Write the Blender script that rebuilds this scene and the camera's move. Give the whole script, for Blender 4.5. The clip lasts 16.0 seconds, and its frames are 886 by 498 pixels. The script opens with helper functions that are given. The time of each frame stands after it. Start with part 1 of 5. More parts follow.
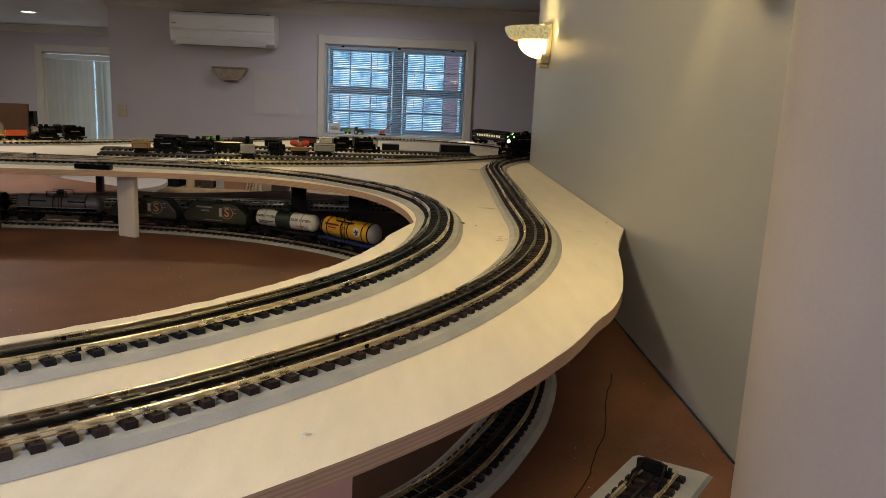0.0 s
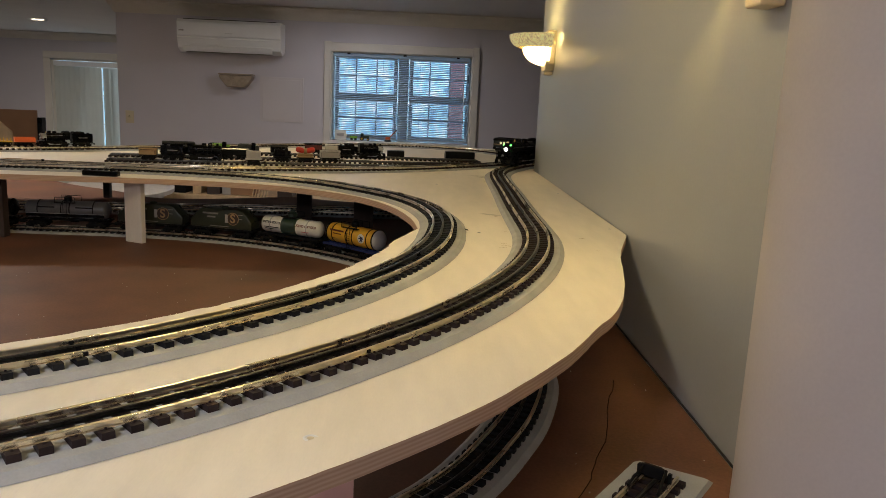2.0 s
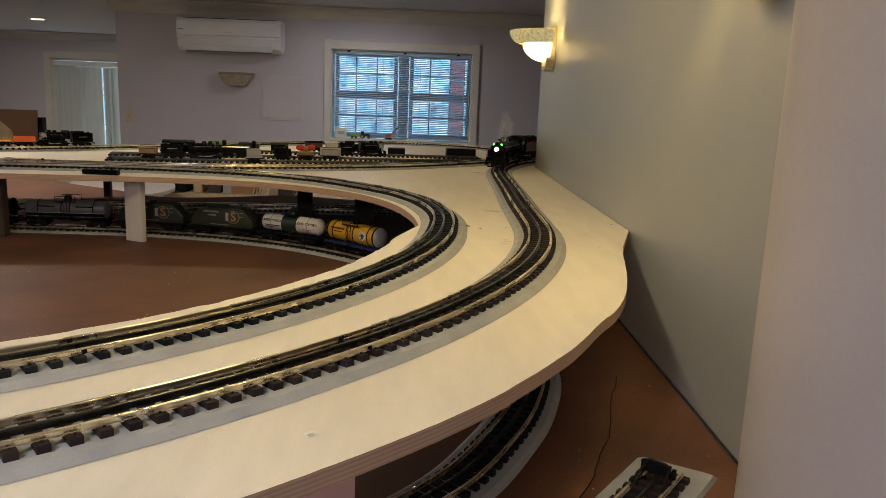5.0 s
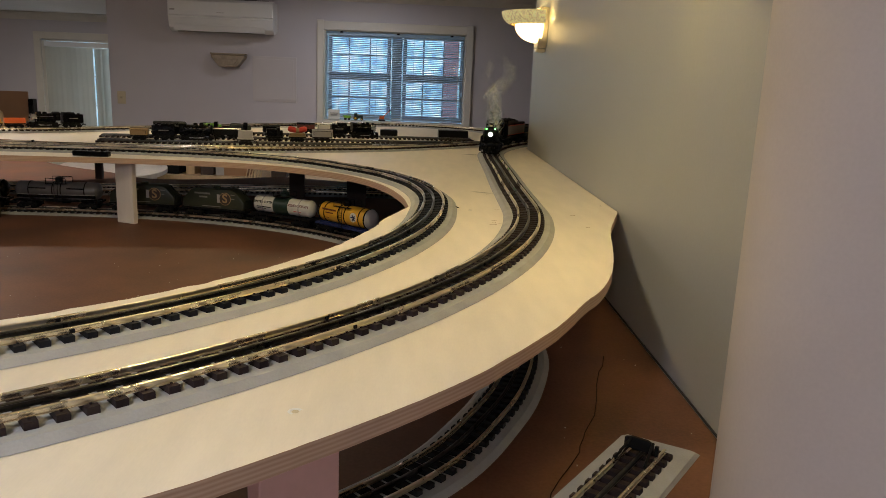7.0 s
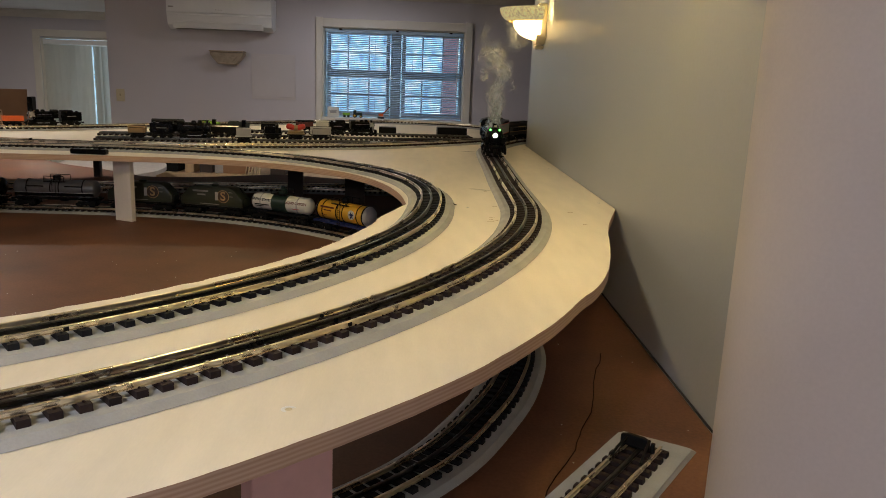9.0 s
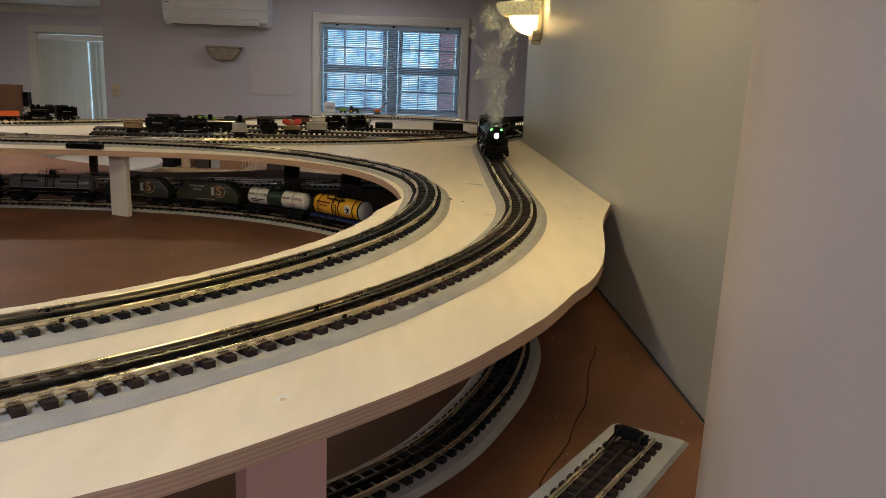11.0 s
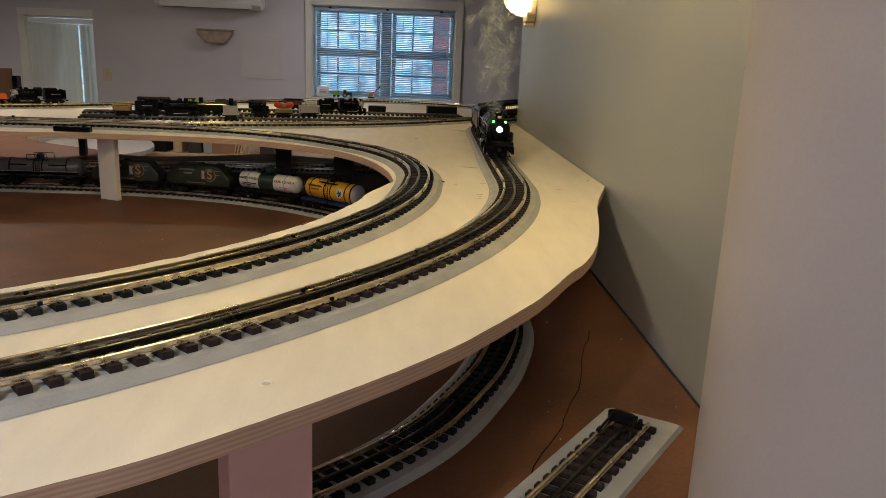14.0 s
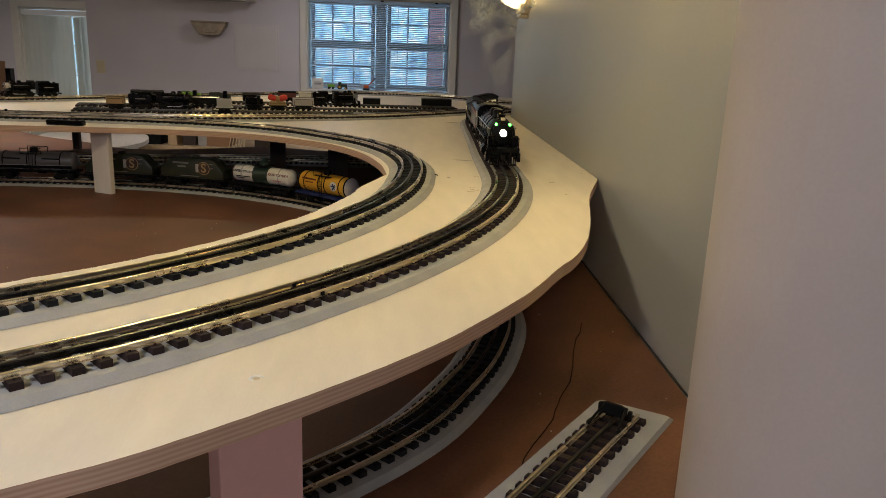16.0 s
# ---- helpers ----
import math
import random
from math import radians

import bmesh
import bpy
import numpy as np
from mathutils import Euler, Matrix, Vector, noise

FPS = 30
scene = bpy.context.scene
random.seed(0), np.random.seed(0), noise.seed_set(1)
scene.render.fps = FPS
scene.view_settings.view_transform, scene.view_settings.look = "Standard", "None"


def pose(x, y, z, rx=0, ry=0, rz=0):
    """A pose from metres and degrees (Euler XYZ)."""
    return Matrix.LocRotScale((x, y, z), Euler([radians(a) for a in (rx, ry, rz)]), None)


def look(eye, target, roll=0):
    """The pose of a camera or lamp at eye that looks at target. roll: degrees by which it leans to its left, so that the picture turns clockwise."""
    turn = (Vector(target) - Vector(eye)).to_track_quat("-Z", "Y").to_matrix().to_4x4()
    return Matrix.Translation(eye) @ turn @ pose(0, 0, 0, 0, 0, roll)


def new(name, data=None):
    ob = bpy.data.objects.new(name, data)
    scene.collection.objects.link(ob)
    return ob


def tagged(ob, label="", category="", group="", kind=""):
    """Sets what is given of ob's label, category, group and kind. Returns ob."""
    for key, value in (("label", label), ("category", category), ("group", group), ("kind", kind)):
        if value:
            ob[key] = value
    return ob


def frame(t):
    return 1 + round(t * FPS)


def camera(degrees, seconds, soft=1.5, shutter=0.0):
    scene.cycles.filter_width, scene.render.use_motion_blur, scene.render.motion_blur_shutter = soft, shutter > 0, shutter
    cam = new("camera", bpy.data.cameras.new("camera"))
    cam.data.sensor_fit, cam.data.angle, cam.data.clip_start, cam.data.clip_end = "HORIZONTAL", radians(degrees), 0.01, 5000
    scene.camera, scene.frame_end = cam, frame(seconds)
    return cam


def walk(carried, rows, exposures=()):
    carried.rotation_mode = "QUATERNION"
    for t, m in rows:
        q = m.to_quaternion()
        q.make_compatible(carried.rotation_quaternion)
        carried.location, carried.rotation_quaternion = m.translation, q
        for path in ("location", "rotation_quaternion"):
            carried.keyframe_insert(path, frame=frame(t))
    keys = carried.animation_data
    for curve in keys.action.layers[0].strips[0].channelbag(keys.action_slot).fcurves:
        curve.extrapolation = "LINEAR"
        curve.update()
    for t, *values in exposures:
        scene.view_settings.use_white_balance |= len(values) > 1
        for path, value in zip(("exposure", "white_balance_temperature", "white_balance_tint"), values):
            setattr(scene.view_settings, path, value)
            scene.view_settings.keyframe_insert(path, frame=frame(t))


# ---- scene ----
cam = camera(60.9, 16.0, soft=0.5)

PATH = [
    (0, (0.1, -0.203, 1.641), (0.154, 1.756, 1.244), 2.6),
    (0.5, (0.099, -0.205, 1.64), (0.146, 1.754, 1.241), 2.6),
    (1, (0.097, -0.206, 1.64), (0.139, 1.754, 1.247), 2.7),
    (1.5, (0.099, -0.21, 1.642), (0.139, 1.752, 1.255), 2.7),
    (2, (0.104, -0.213, 1.644), (0.142, 1.749, 1.262), 2.6),
    (2.5, (0.107, -0.215, 1.644), (0.144, 1.749, 1.268), 2.5),
    (3, (0.107, -0.216, 1.644), (0.144, 1.749, 1.271), 2.5),
    (3.5, (0.103, -0.211, 1.641), (0.139, 1.753, 1.267), 2.4),
    (4, (0.102, -0.207, 1.64), (0.134, 1.757, 1.264), 2.3),
    (6.5, (0.112, -0.209, 1.64), (0.156, 1.746, 1.218), 2.2),
    (7, (0.114, -0.215, 1.64), (0.164, 1.737, 1.207), 2.3),
    (7.5, (0.116, -0.217, 1.639), (0.167, 1.735, 1.204), 2.2),
    (8, (0.119, -0.217, 1.64), (0.169, 1.734, 1.204), 2.2),
    (8.5, (0.118, -0.216, 1.641), (0.166, 1.735, 1.202), 2.1),
    (9, (0.119, -0.214, 1.64), (0.169, 1.736, 1.2), 2.2),
    (11.5, (0.123, -0.219, 1.637), (0.183, 1.728, 1.185), 2.2),
    (12, (0.125, -0.216, 1.637), (0.184, 1.731, 1.182), 2.1),
    (12.5, (0.127, -0.215, 1.636), (0.189, 1.73, 1.176), 2.2),
    (13, (0.127, -0.214, 1.634), (0.191, 1.73, 1.166), 2.2),
    (13.5, (0.126, -0.207, 1.631), (0.194, 1.735, 1.155), 2.2),
    (14, (0.127, -0.202, 1.629), (0.2, 1.737, 1.143), 2.3),
    (14.5, (0.127, -0.203, 1.63), (0.204, 1.733, 1.137), 2.3),
    (15, (0.128, -0.206, 1.633), (0.208, 1.729, 1.134), 2.3),
    (15.5, (0.131, -0.208, 1.634), (0.214, 1.726, 1.132), 2.3),
    (16, (0.133, -0.206, 1.633), (0.216, 1.727, 1.126), 2.2),
]
walk(cam, [(t, look(eye, target, roll)) for t, eye, target, roll in PATH])

# ---------------- world, light, exposure ----------------
ZD = 1.40          # top of the upper plywood deck
ZL = 1.21          # top of the lower painted board
WX = 0.50          # face of the partition wall
YB = 5.60          # back wall with the window
YR = 9.50          # recess wall with the sliding door
ZC = 2.28          # ceiling
scene.view_settings.exposure = 0.0
world = bpy.data.worlds.new("sky")
scene.world = world
world.use_nodes = True
wn = world.node_tree
sky = wn.nodes.new("ShaderNodeTexSky")
sky.sky_type, sky.sun_disc = "NISHITA", False
sky.sun_elevation, sky.sun_rotation = radians(50), radians(200)
wn.links.new(sky.outputs[0], wn.nodes["Background"].inputs[0])
wn.nodes["Background"].inputs[1].default_value = 0.1


def lamp(name, kind, m, watts, colour, **more):
    d = bpy.data.lights.new(name, kind)
    d.energy, d.color = watts, colour
    for k, v in more.items():
        if k == "size":
            d.size = v
        elif k == "size_y":
            d.shape, d.size_y = "RECTANGLE", v
        elif k == "radius":
            d.shadow_soft_size = v
        elif k == "spread":
            d.spread = v
        elif k == "disk":
            d.shape, d.size = "DISK", v
    ob = new(name, d)
    ob.matrix_world = m
    return ob


sun = lamp("sun", "SUN", pose(0, 8, 8, 55, 0, 200), 2.0, (1, 0.95, 0.88))
sun.data.angle = radians(0.5)
# daylight in the openings
lamp("window_daylight", "AREA", look((-0.15, YB + 1.50, 2.70), (-0.15, YB - 2.0, 1.3)), 560, (0.62, 0.80, 1.0), size=1.3, size_y=0.9)
lamp("door_daylight", "AREA", look((-3.95, 9.58, 1.1), (-3.2, 2, 0.9)), 6, (0.70, 0.86, 1.0), size=0.9, size_y=1.7)
# recessed ceiling lights; the last two are unseen cool fill behind the camera
WARM = (1.0, 0.91, 0.78)
DOWNLIGHTS = [(-3.90, 7.67), (-0.40, 4.77), (-0.75, 3.0), (-0.15, 1.0), (-2.2, 1.0), (-2.2, 3.0), (-0.5, -0.5), (-0.5, -2.4)]
COOL, AMBER = (0.91, 0.92, 1.0), (1.0, 0.78, 0.36)
TONES = (WARM, COOL, AMBER, AMBER, WARM, (1.0, 0.93, 0.86), COOL, COOL)
for i, (x, y) in enumerate(DOWNLIGHTS):
    lamp("downlight_lamp", "AREA", look((x, y, ZC - 0.012), (x, y, 0)), (15, 4.8, 2.6, 3.4, 5, 19, 10, 22)[i], TONES[i], disk=0.11)

# ---------------- materials ----------------


def material(name, colour, rough=0.6, metal=0.0, vary=0.12, scale=20.0, fine=160.0, bump=0.05, stretch=(1, 1, 1), colour2=None,
             glow=0.0, coat=0.0, per_piece=0.0, spec=0.5):
    """A surface with broad blotches, fine grain and slight relief, in object space."""
    m = bpy.data.materials.new(name)
    m.use_nodes = True
    nt = m.node_tree
    b = nt.nodes["Principled BSDF"]
    tc = nt.nodes.new("ShaderNodeTexCoord")
    mp = nt.nodes.new("ShaderNodeMapping")
    mp.inputs["Scale"].default_value = stretch
    nt.links.new(tc.outputs["Object"], mp.inputs[0])
    n1, n2 = nt.nodes.new("ShaderNodeTexNoise"), nt.nodes.new("ShaderNodeTexNoise")
    n1.inputs["Scale"].default_value, n1.inputs["Detail"].default_value = scale, 6
    n2.inputs["Scale"].default_value, n2.inputs["Detail"].default_value = fine, 3
    nt.links.new(mp.outputs[0], n1.inputs[0])
    nt.links.new(mp.outputs[0], n2.inputs[0])
    add = nt.nodes.new("ShaderNodeMath")
    add.operation = "MULTIPLY_ADD"
    add.inputs[1].default_value = 0.35
    nt.links.new(n2.outputs[0], add.inputs[0])
    nt.links.new(n1.outputs[0], add.inputs[2])
    ramp = nt.nodes.new("ShaderNodeValToRGB")
    c2 = colour2 or tuple(c * (1 - vary) for c in colour)
    c1 = colour if colour2 else tuple(min(1, c * (1 + vary * 0.5)) for c in colour)
    ramp.color_ramp.elements[0].position, ramp.color_ramp.elements[1].position = 0.48, 0.88
    ramp.color_ramp.elements[0].color, ramp.color_ramp.elements[1].color = (*c2, 1), (*c1, 1)
    nt.links.new(add.outputs[0], ramp.inputs[0])
    out = ramp.outputs[0]
    if per_piece:
        oi = nt.nodes.new("ShaderNodeObjectInfo")
        hs = nt.nodes.new("ShaderNodeHueSaturation")
        mr = nt.nodes.new("ShaderNodeMapRange")
        mr.inputs["To Min"].default_value, mr.inputs["To Max"].default_value = 1 - per_piece, 1 + per_piece
        nt.links.new(oi.outputs["Random"], mr.inputs[0])
        nt.links.new(mr.outputs[0], hs.inputs["Value"])
        nt.links.new(out, hs.inputs["Color"])
        out = hs.outputs[0]
    nt.links.new(out, b.inputs["Base Color"])
    rr = nt.nodes.new("ShaderNodeMapRange")
    rr.inputs["To Min"].default_value, rr.inputs["To Max"].default_value = max(0.02, rough - 0.1), min(1, rough + 0.1)
    nt.links.new(n1.outputs[0], rr.inputs[0])
    nt.links.new(rr.outputs[0], b.inputs["Roughness"])
    b.inputs["Metallic"].default_value = metal
    b.inputs["Coat Weight"].default_value = coat
    b.inputs["Specular IOR Level"].default_value = spec
    if bump:
        bp = nt.nodes.new("ShaderNodeBump")
        bp.inputs["Strength"].default_value, bp.inputs["Distance"].default_value = bump, 0.002
        nt.links.new(add.outputs[0], bp.inputs["Height"])
        nt.links.new(bp.outputs[0], b.inputs["Normal"])
    if glow:
        b.inputs["Emission Color"].default_value = (*colour, 1)
        b.inputs["Emission Strength"].default_value = glow
    return m


def plywood():
    """Birch plywood: long grain on the faces, dark and light plies on the edges."""
    m = material("birch_plywood", (0.80, 0.735, 0.64), 0.5, vary=0.07, scale=6.0, fine=90, bump=0.05, stretch=(7, 1.5, 1), spec=0.35)
    nt = m.node_tree
    b = nt.nodes["Principled BSDF"]
    face = b.inputs["Base Color"].links[0].from_socket
    tc = nt.nodes.new("ShaderNodeTexCoord")
    sep = nt.nodes.new("ShaderNodeSeparateXYZ")
    nt.links.new(tc.outputs["Object"], sep.inputs[0])
    w = nt.nodes.new("ShaderNodeMath")
    w.operation = "PINGPONG"
    w.inputs[1].default_value = 0.0018
    nt.links.new(sep.outputs[2], w.inputs[0])
    ramp = nt.nodes.new("ShaderNodeValToRGB")
    ramp.color_ramp.elements[0].position, ramp.color_ramp.elements[1].position = 0.0004, 0.0007
    ramp.color_ramp.elements[0].color, ramp.color_ramp.elements[1].color = (0.46, 0.29, 0.20, 1), (0.76, 0.58, 0.43, 1)
    nt.links.new(w.outputs[0], ramp.inputs[0])
    geo = nt.nodes.new("ShaderNodeNewGeometry")
    s2 = nt.nodes.new("ShaderNodeSeparateXYZ")
    nt.links.new(geo.outputs["True Normal"], s2.inputs[0])
    ab = nt.nodes.new("ShaderNodeMath")
    ab.operation = "ABSOLUTE"
    nt.links.new(s2.outputs[2], ab.inputs[0])
    gt = nt.nodes.new("ShaderNodeMath")
    gt.operation = "GREATER_THAN"
    gt.inputs[1].default_value = 0.6
    nt.links.new(ab.outputs[0], gt.inputs[0])
    mix = nt.nodes.new("ShaderNodeMix")
    mix.data_type = "RGBA"
    nt.links.new(gt.outputs[0], mix.inputs["Factor"])
    nt.links.new(ramp.outputs[0], mix.inputs["A"])
    nt.links.new(face, mix.inputs["B"])
    nt.links.new(mix.outputs["Result"], b.inputs["Base Color"])
    return m


def glass(name, rough=0.0, colour=(1, 1, 1)):
    m = bpy.data.materials.new(name)
    m.use_nodes = True
    b = m.node_tree.nodes["Principled BSDF"]
    b.inputs["Base Color"].default_value = (*colour, 1)
    b.inputs["Transmission Weight"].default_value = 1
    b.inputs["Roughness"].default_value = rough
    b.inputs["IOR"].default_value = 1.45
    return m


def foliage_backdrop():
    """Garden beyond the window: leaves, gaps of sky; bluish daylight is put in as emission."""
    m = bpy.data.materials.new("garden_backdrop")
    m.use_nodes = True
    nt = m.node_tree
    for n in list(nt.nodes):
        nt.nodes.remove(n)
    out, em = nt.nodes.new("ShaderNodeOutputMaterial"), nt.nodes.new("ShaderNodeEmission")
    tc, no = nt.nodes.new("ShaderNodeTexCoord"), nt.nodes.new("ShaderNodeTexNoise")
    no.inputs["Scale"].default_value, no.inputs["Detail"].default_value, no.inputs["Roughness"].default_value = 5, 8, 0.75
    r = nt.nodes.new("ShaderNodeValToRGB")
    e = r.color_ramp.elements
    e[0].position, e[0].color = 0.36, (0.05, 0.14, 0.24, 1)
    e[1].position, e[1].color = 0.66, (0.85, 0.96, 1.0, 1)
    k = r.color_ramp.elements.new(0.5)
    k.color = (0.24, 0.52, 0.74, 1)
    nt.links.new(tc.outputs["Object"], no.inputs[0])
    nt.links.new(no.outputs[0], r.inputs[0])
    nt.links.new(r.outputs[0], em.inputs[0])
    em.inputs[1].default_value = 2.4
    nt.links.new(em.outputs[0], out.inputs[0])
    return m


def smoke_material():
    """Thin grey smoke that fades out towards the rim of each curl."""
    m = bpy.data.materials.new("smoke_haze")
    m.use_nodes = True
    nt = m.node_tree
    for n in list(nt.nodes):
        nt.nodes.remove(n)
    out, mix = nt.nodes.new("ShaderNodeOutputMaterial"), nt.nodes.new("ShaderNodeMixShader")
    tr, df, tl = nt.nodes.new("ShaderNodeBsdfTransparent"), nt.nodes.new("ShaderNodeBsdfDiffuse"), nt.nodes.new("ShaderNodeBsdfTranslucent")
    ad = nt.nodes.new("ShaderNodeMixShader")
    df.inputs[0].default_value = tl.inputs[0].default_value = (0.80, 0.86, 0.92, 1)
    ad.inputs[0].default_value = 0.5
    nt.links.new(df.outputs[0], ad.inputs[1])
    nt.links.new(tl.outputs[0], ad.inputs[2])
    tc, no = nt.nodes.new("ShaderNodeTexCoord"), nt.nodes.new("ShaderNodeTexNoise")
    no.inputs["Scale"].default_value, no.inputs["Detail"].default_value = 42, 6
    no.inputs["Distortion"].default_value = 1.2
    nt.links.new(tc.outputs["Object"], no.inputs[0])
    at = nt.nodes.new("ShaderNodeAttribute")
    at.attribute_name = "thick"
    mr = nt.nodes.new("ShaderNodeMapRange")
    mr.inputs["From Min"].default_value, mr.inputs["From Max"].default_value = 0.30, 0.82
    nt.links.new(no.outputs[0], mr.inputs[0])
    mu = nt.nodes.new("ShaderNodeMath")
    mu.operation = "MULTIPLY"
    nt.links.new(mr.outputs[0], mu.inputs[0])
    nt.links.new(at.outputs["Fac"], mu.inputs[1])
    nt.links.new(mu.outputs[0], mix.inputs[0])
    nt.links.new(tr.outputs[0], mix.inputs[1])
    nt.links.new(ad.outputs[0], mix.inputs[2])
    nt.links.new(mix.outputs[0], out.inputs[0])
    return m


PLY = plywood()
BROWN = material("brown_paint", (0.165, 0.076, 0.046), 0.54, vary=0.40, scale=5, fine=220, bump=0.16, spec=0.22)
WALL = material("grey_blue_wall_paint", (0.60, 0.565, 0.605), 0.6, vary=0.05, scale=2, fine=420, bump=0.06)
WALL2 = material("grey_wall_paint", (0.415, 0.42, 0.42), 0.42, vary=0.06, scale=3, fine=170, bump=0.16)
COLUMN = material("off_white_wall_paint", (0.545, 0.475, 0.440), 0.5, vary=0.08, scale=5, fine=300, bump=0.1)
CEIL = material("ceiling_paint", (0.74, 0.72, 0.70), 0.8, vary=0.04, scale=2, fine=300)
TRIM = material("cream_trim_paint", (0.70, 0.66, 0.60), 0.45, vary=0.06, scale=6)
FLOOR = material("carpet", (0.30, 0.27, 0.23), 0.95, vary=0.2, scale=30, fine=600, bump=0.3)
WHITE = material("white_plastic", (0.84, 0.84, 0.84), 0.35, vary=0.04, scale=5)
# white slats with the blue of daylight put into their colour
BLIND = material("white_slat_blue_daylight", (0.64, 0.77, 0.92), 0.5, vary=0.04, scale=5, per_piece=0.05)


def let_light_through(m, colour, share):
    """Mixes in light that passes through a thin slat or vane."""
    nt = m.node_tree
    out = next(n for n in nt.nodes if n.type == "OUTPUT_MATERIAL")
    mix, tl = nt.nodes.new("ShaderNodeMixShader"), nt.nodes.new("ShaderNodeBsdfTranslucent")
    tl.inputs[0].default_value = (*colour, 1)
    mix.inputs[0].default_value = share
    nt.links.new(nt.nodes["Principled BSDF"].outputs[0], mix.inputs[1])
    nt.links.new(tl.outputs[0], mix.inputs[2])
    nt.links.new(mix.outputs[0], out.inputs[0])


let_light_through(BLIND, (0.80, 0.92, 1.0), 0.5)
VANE = material("fabric_blind_vane", (0.62, 0.61, 0.55), 0.7, vary=0.05, scale=5, per_piece=0.08)
let_light_through(VANE, (0.74, 0.82, 0.84), 0.15)
IVORY = material("ivory_plastic", (0.62, 0.53, 0.36), 0.4, vary=0.06)
ROADBED = material("grey_foam_roadbed", (0.385, 0.39, 0.395), 0.85, vary=0.14, scale=25, fine=500, bump=0.2)
TIE = material("dark_brown_plastic_tie", (0.030, 0.019, 0.018), 0.65, vary=0.25, scale=40, fine=400, bump=0.2, per_piece=0.25, spec=0.2)
TIEB = material("black_plastic_tie", (0.013, 0.013, 0.015), 0.65, vary=0.25, scale=40, fine=400, bump=0.2, per_piece=0.25, spec=0.2)
RAIL = material("nickel_silver_rail", (0.80, 0.71, 0.57), 0.28, metal=1.0, vary=0.04, scale=15, fine=300, bump=0.0)
RAILB = material("blackened_rail", (0.10, 0.095, 0.09), 0.30, metal=1.0, vary=0.25, scale=40, fine=300, bump=0.03)
BLACK = material("black_enamel", (0.004, 0.004, 0.005), 0.20, vary=0.3, scale=40, bump=0.02, spec=0.14)
MATTE = material("matte_black_metal", (0.008, 0.0075, 0.0075), 0.6, vary=0.3, scale=60, bump=0.1, spec=0.14)
STEEL = material("bright_steel", (0.55, 0.55, 0.56), 0.28, metal=1, vary=0.2, scale=60)
GRAPHITE = material("graphite_smokebox", (0.005, 0.005, 0.006), 0.38, vary=0.2, scale=60, spec=0.12)
BRASS = material("brass", (0.62, 0.42, 0.14), 0.3, metal=1, vary=0.15, scale=60)
GREENLAMP = material("green_marker_glass", (0.10, 1.0, 0.10), 0.3, glow=7)
HEADLAMP = material("lit_headlight_glass", (0.97, 1.0, 0.62), 0.3, glow=12)
WARMLAMP = material("lit_warm_window", (1.0, 0.82, 0.50), 0.4, glow=0.45)
MARKER = material("lit_amber_lamp", (1.0, 0.72, 0.25), 0.4, glow=8)
LAMPGLASS = material("lit_alabaster_glass", (1.0, 0.83, 0.46), 0.5, glow=5.0, vary=0.2, scale=60)
let_light_through(LAMPGLASS, (1.0, 0.86, 0.58), 0.45)
LAMPRIM = material("textured_glass_rim", (0.90, 0.76, 0.40), 0.5, glow=0.30, vary=0.6, scale=120, bump=0.6)
DOWN = material("lit_downlight_lens", (1.0, 0.86, 0.66), 0.5, glow=9)
CREAM = material("cream_enamel", (0.62, 0.54, 0.40), 0.4, vary=0.1)
SILVER = material("silver_grey_paint", (0.17, 0.165, 0.165), 0.38, metal=0.3, vary=0.15, scale=30)
YELLOW = material("yellow_tank_paint", (0.78, 0.42, 0.035), 0.38, vary=0.08, scale=30)
OFFWHITE = material("white_tank_paint", (0.74, 0.72, 0.66), 0.38, vary=0.1, scale=30)
GREEN = material("dark_green_paint", (0.022, 0.045, 0.032), 0.4, vary=0.2, scale=30)
OLIVE = material("olive_green_paint", (0.030, 0.036, 0.022), 0.4, vary=0.2, scale=30)
BLUE = material("dark_blue_paint", (0.02, 0.035, 0.13), 0.4, vary=0.2, scale=30)
RED = material("red_plastic", (0.62, 0.045, 0.03), 0.3, vary=0.12, scale=30, coat=0.4)
ORANGE = material("orange_plastic", (0.85, 0.16, 0.03), 0.35, vary=0.1, scale=30)
YELLOWP = material("yellow_plastic", (0.85, 0.48, 0.03), 0.35, vary=0.1, scale=30)
LIME = material("lime_green_paint", (0.25, 0.52, 0.05), 0.35, vary=0.15, scale=30)
TAN = material("tan_paint", (0.33, 0.21, 0.09), 0.5, vary=0.15, scale=30)
MAROON = material("maroon_roof_paint", (0.15, 0.025, 0.018), 0.45, vary=0.15, scale=30)
GREYCAR = material("light_grey_paint", (0.42, 0.40, 0.39), 0.45, vary=0.1, scale=30)
WOOD = material("pine_wood", (0.62, 0.44, 0.26), 0.6, vary=0.2, scale=4, fine=60, stretch=(8, 8, 1), bump=0.08)
POST = material("white_primed_wood", (0.72, 0.66, 0.61), 0.6, vary=0.1, scale=6, fine=120, stretch=(6, 6, 1), bump=0.08)
PANEL = material("white_wall_panel_paint", (0.62, 0.575, 0.585), 0.5, vary=0.04, scale=5)
# the reddish light on the front riser is put into this colour
PINK = material("riser_pink_light", (0.74, 0.45, 0.41), 0.6, vary=0.1, scale=6, fine=120, bump=0.08)
BRONZE = material("aged_bronze_finish", (0.36, 0.28, 0.20), 0.45, vary=0.25, scale=40)
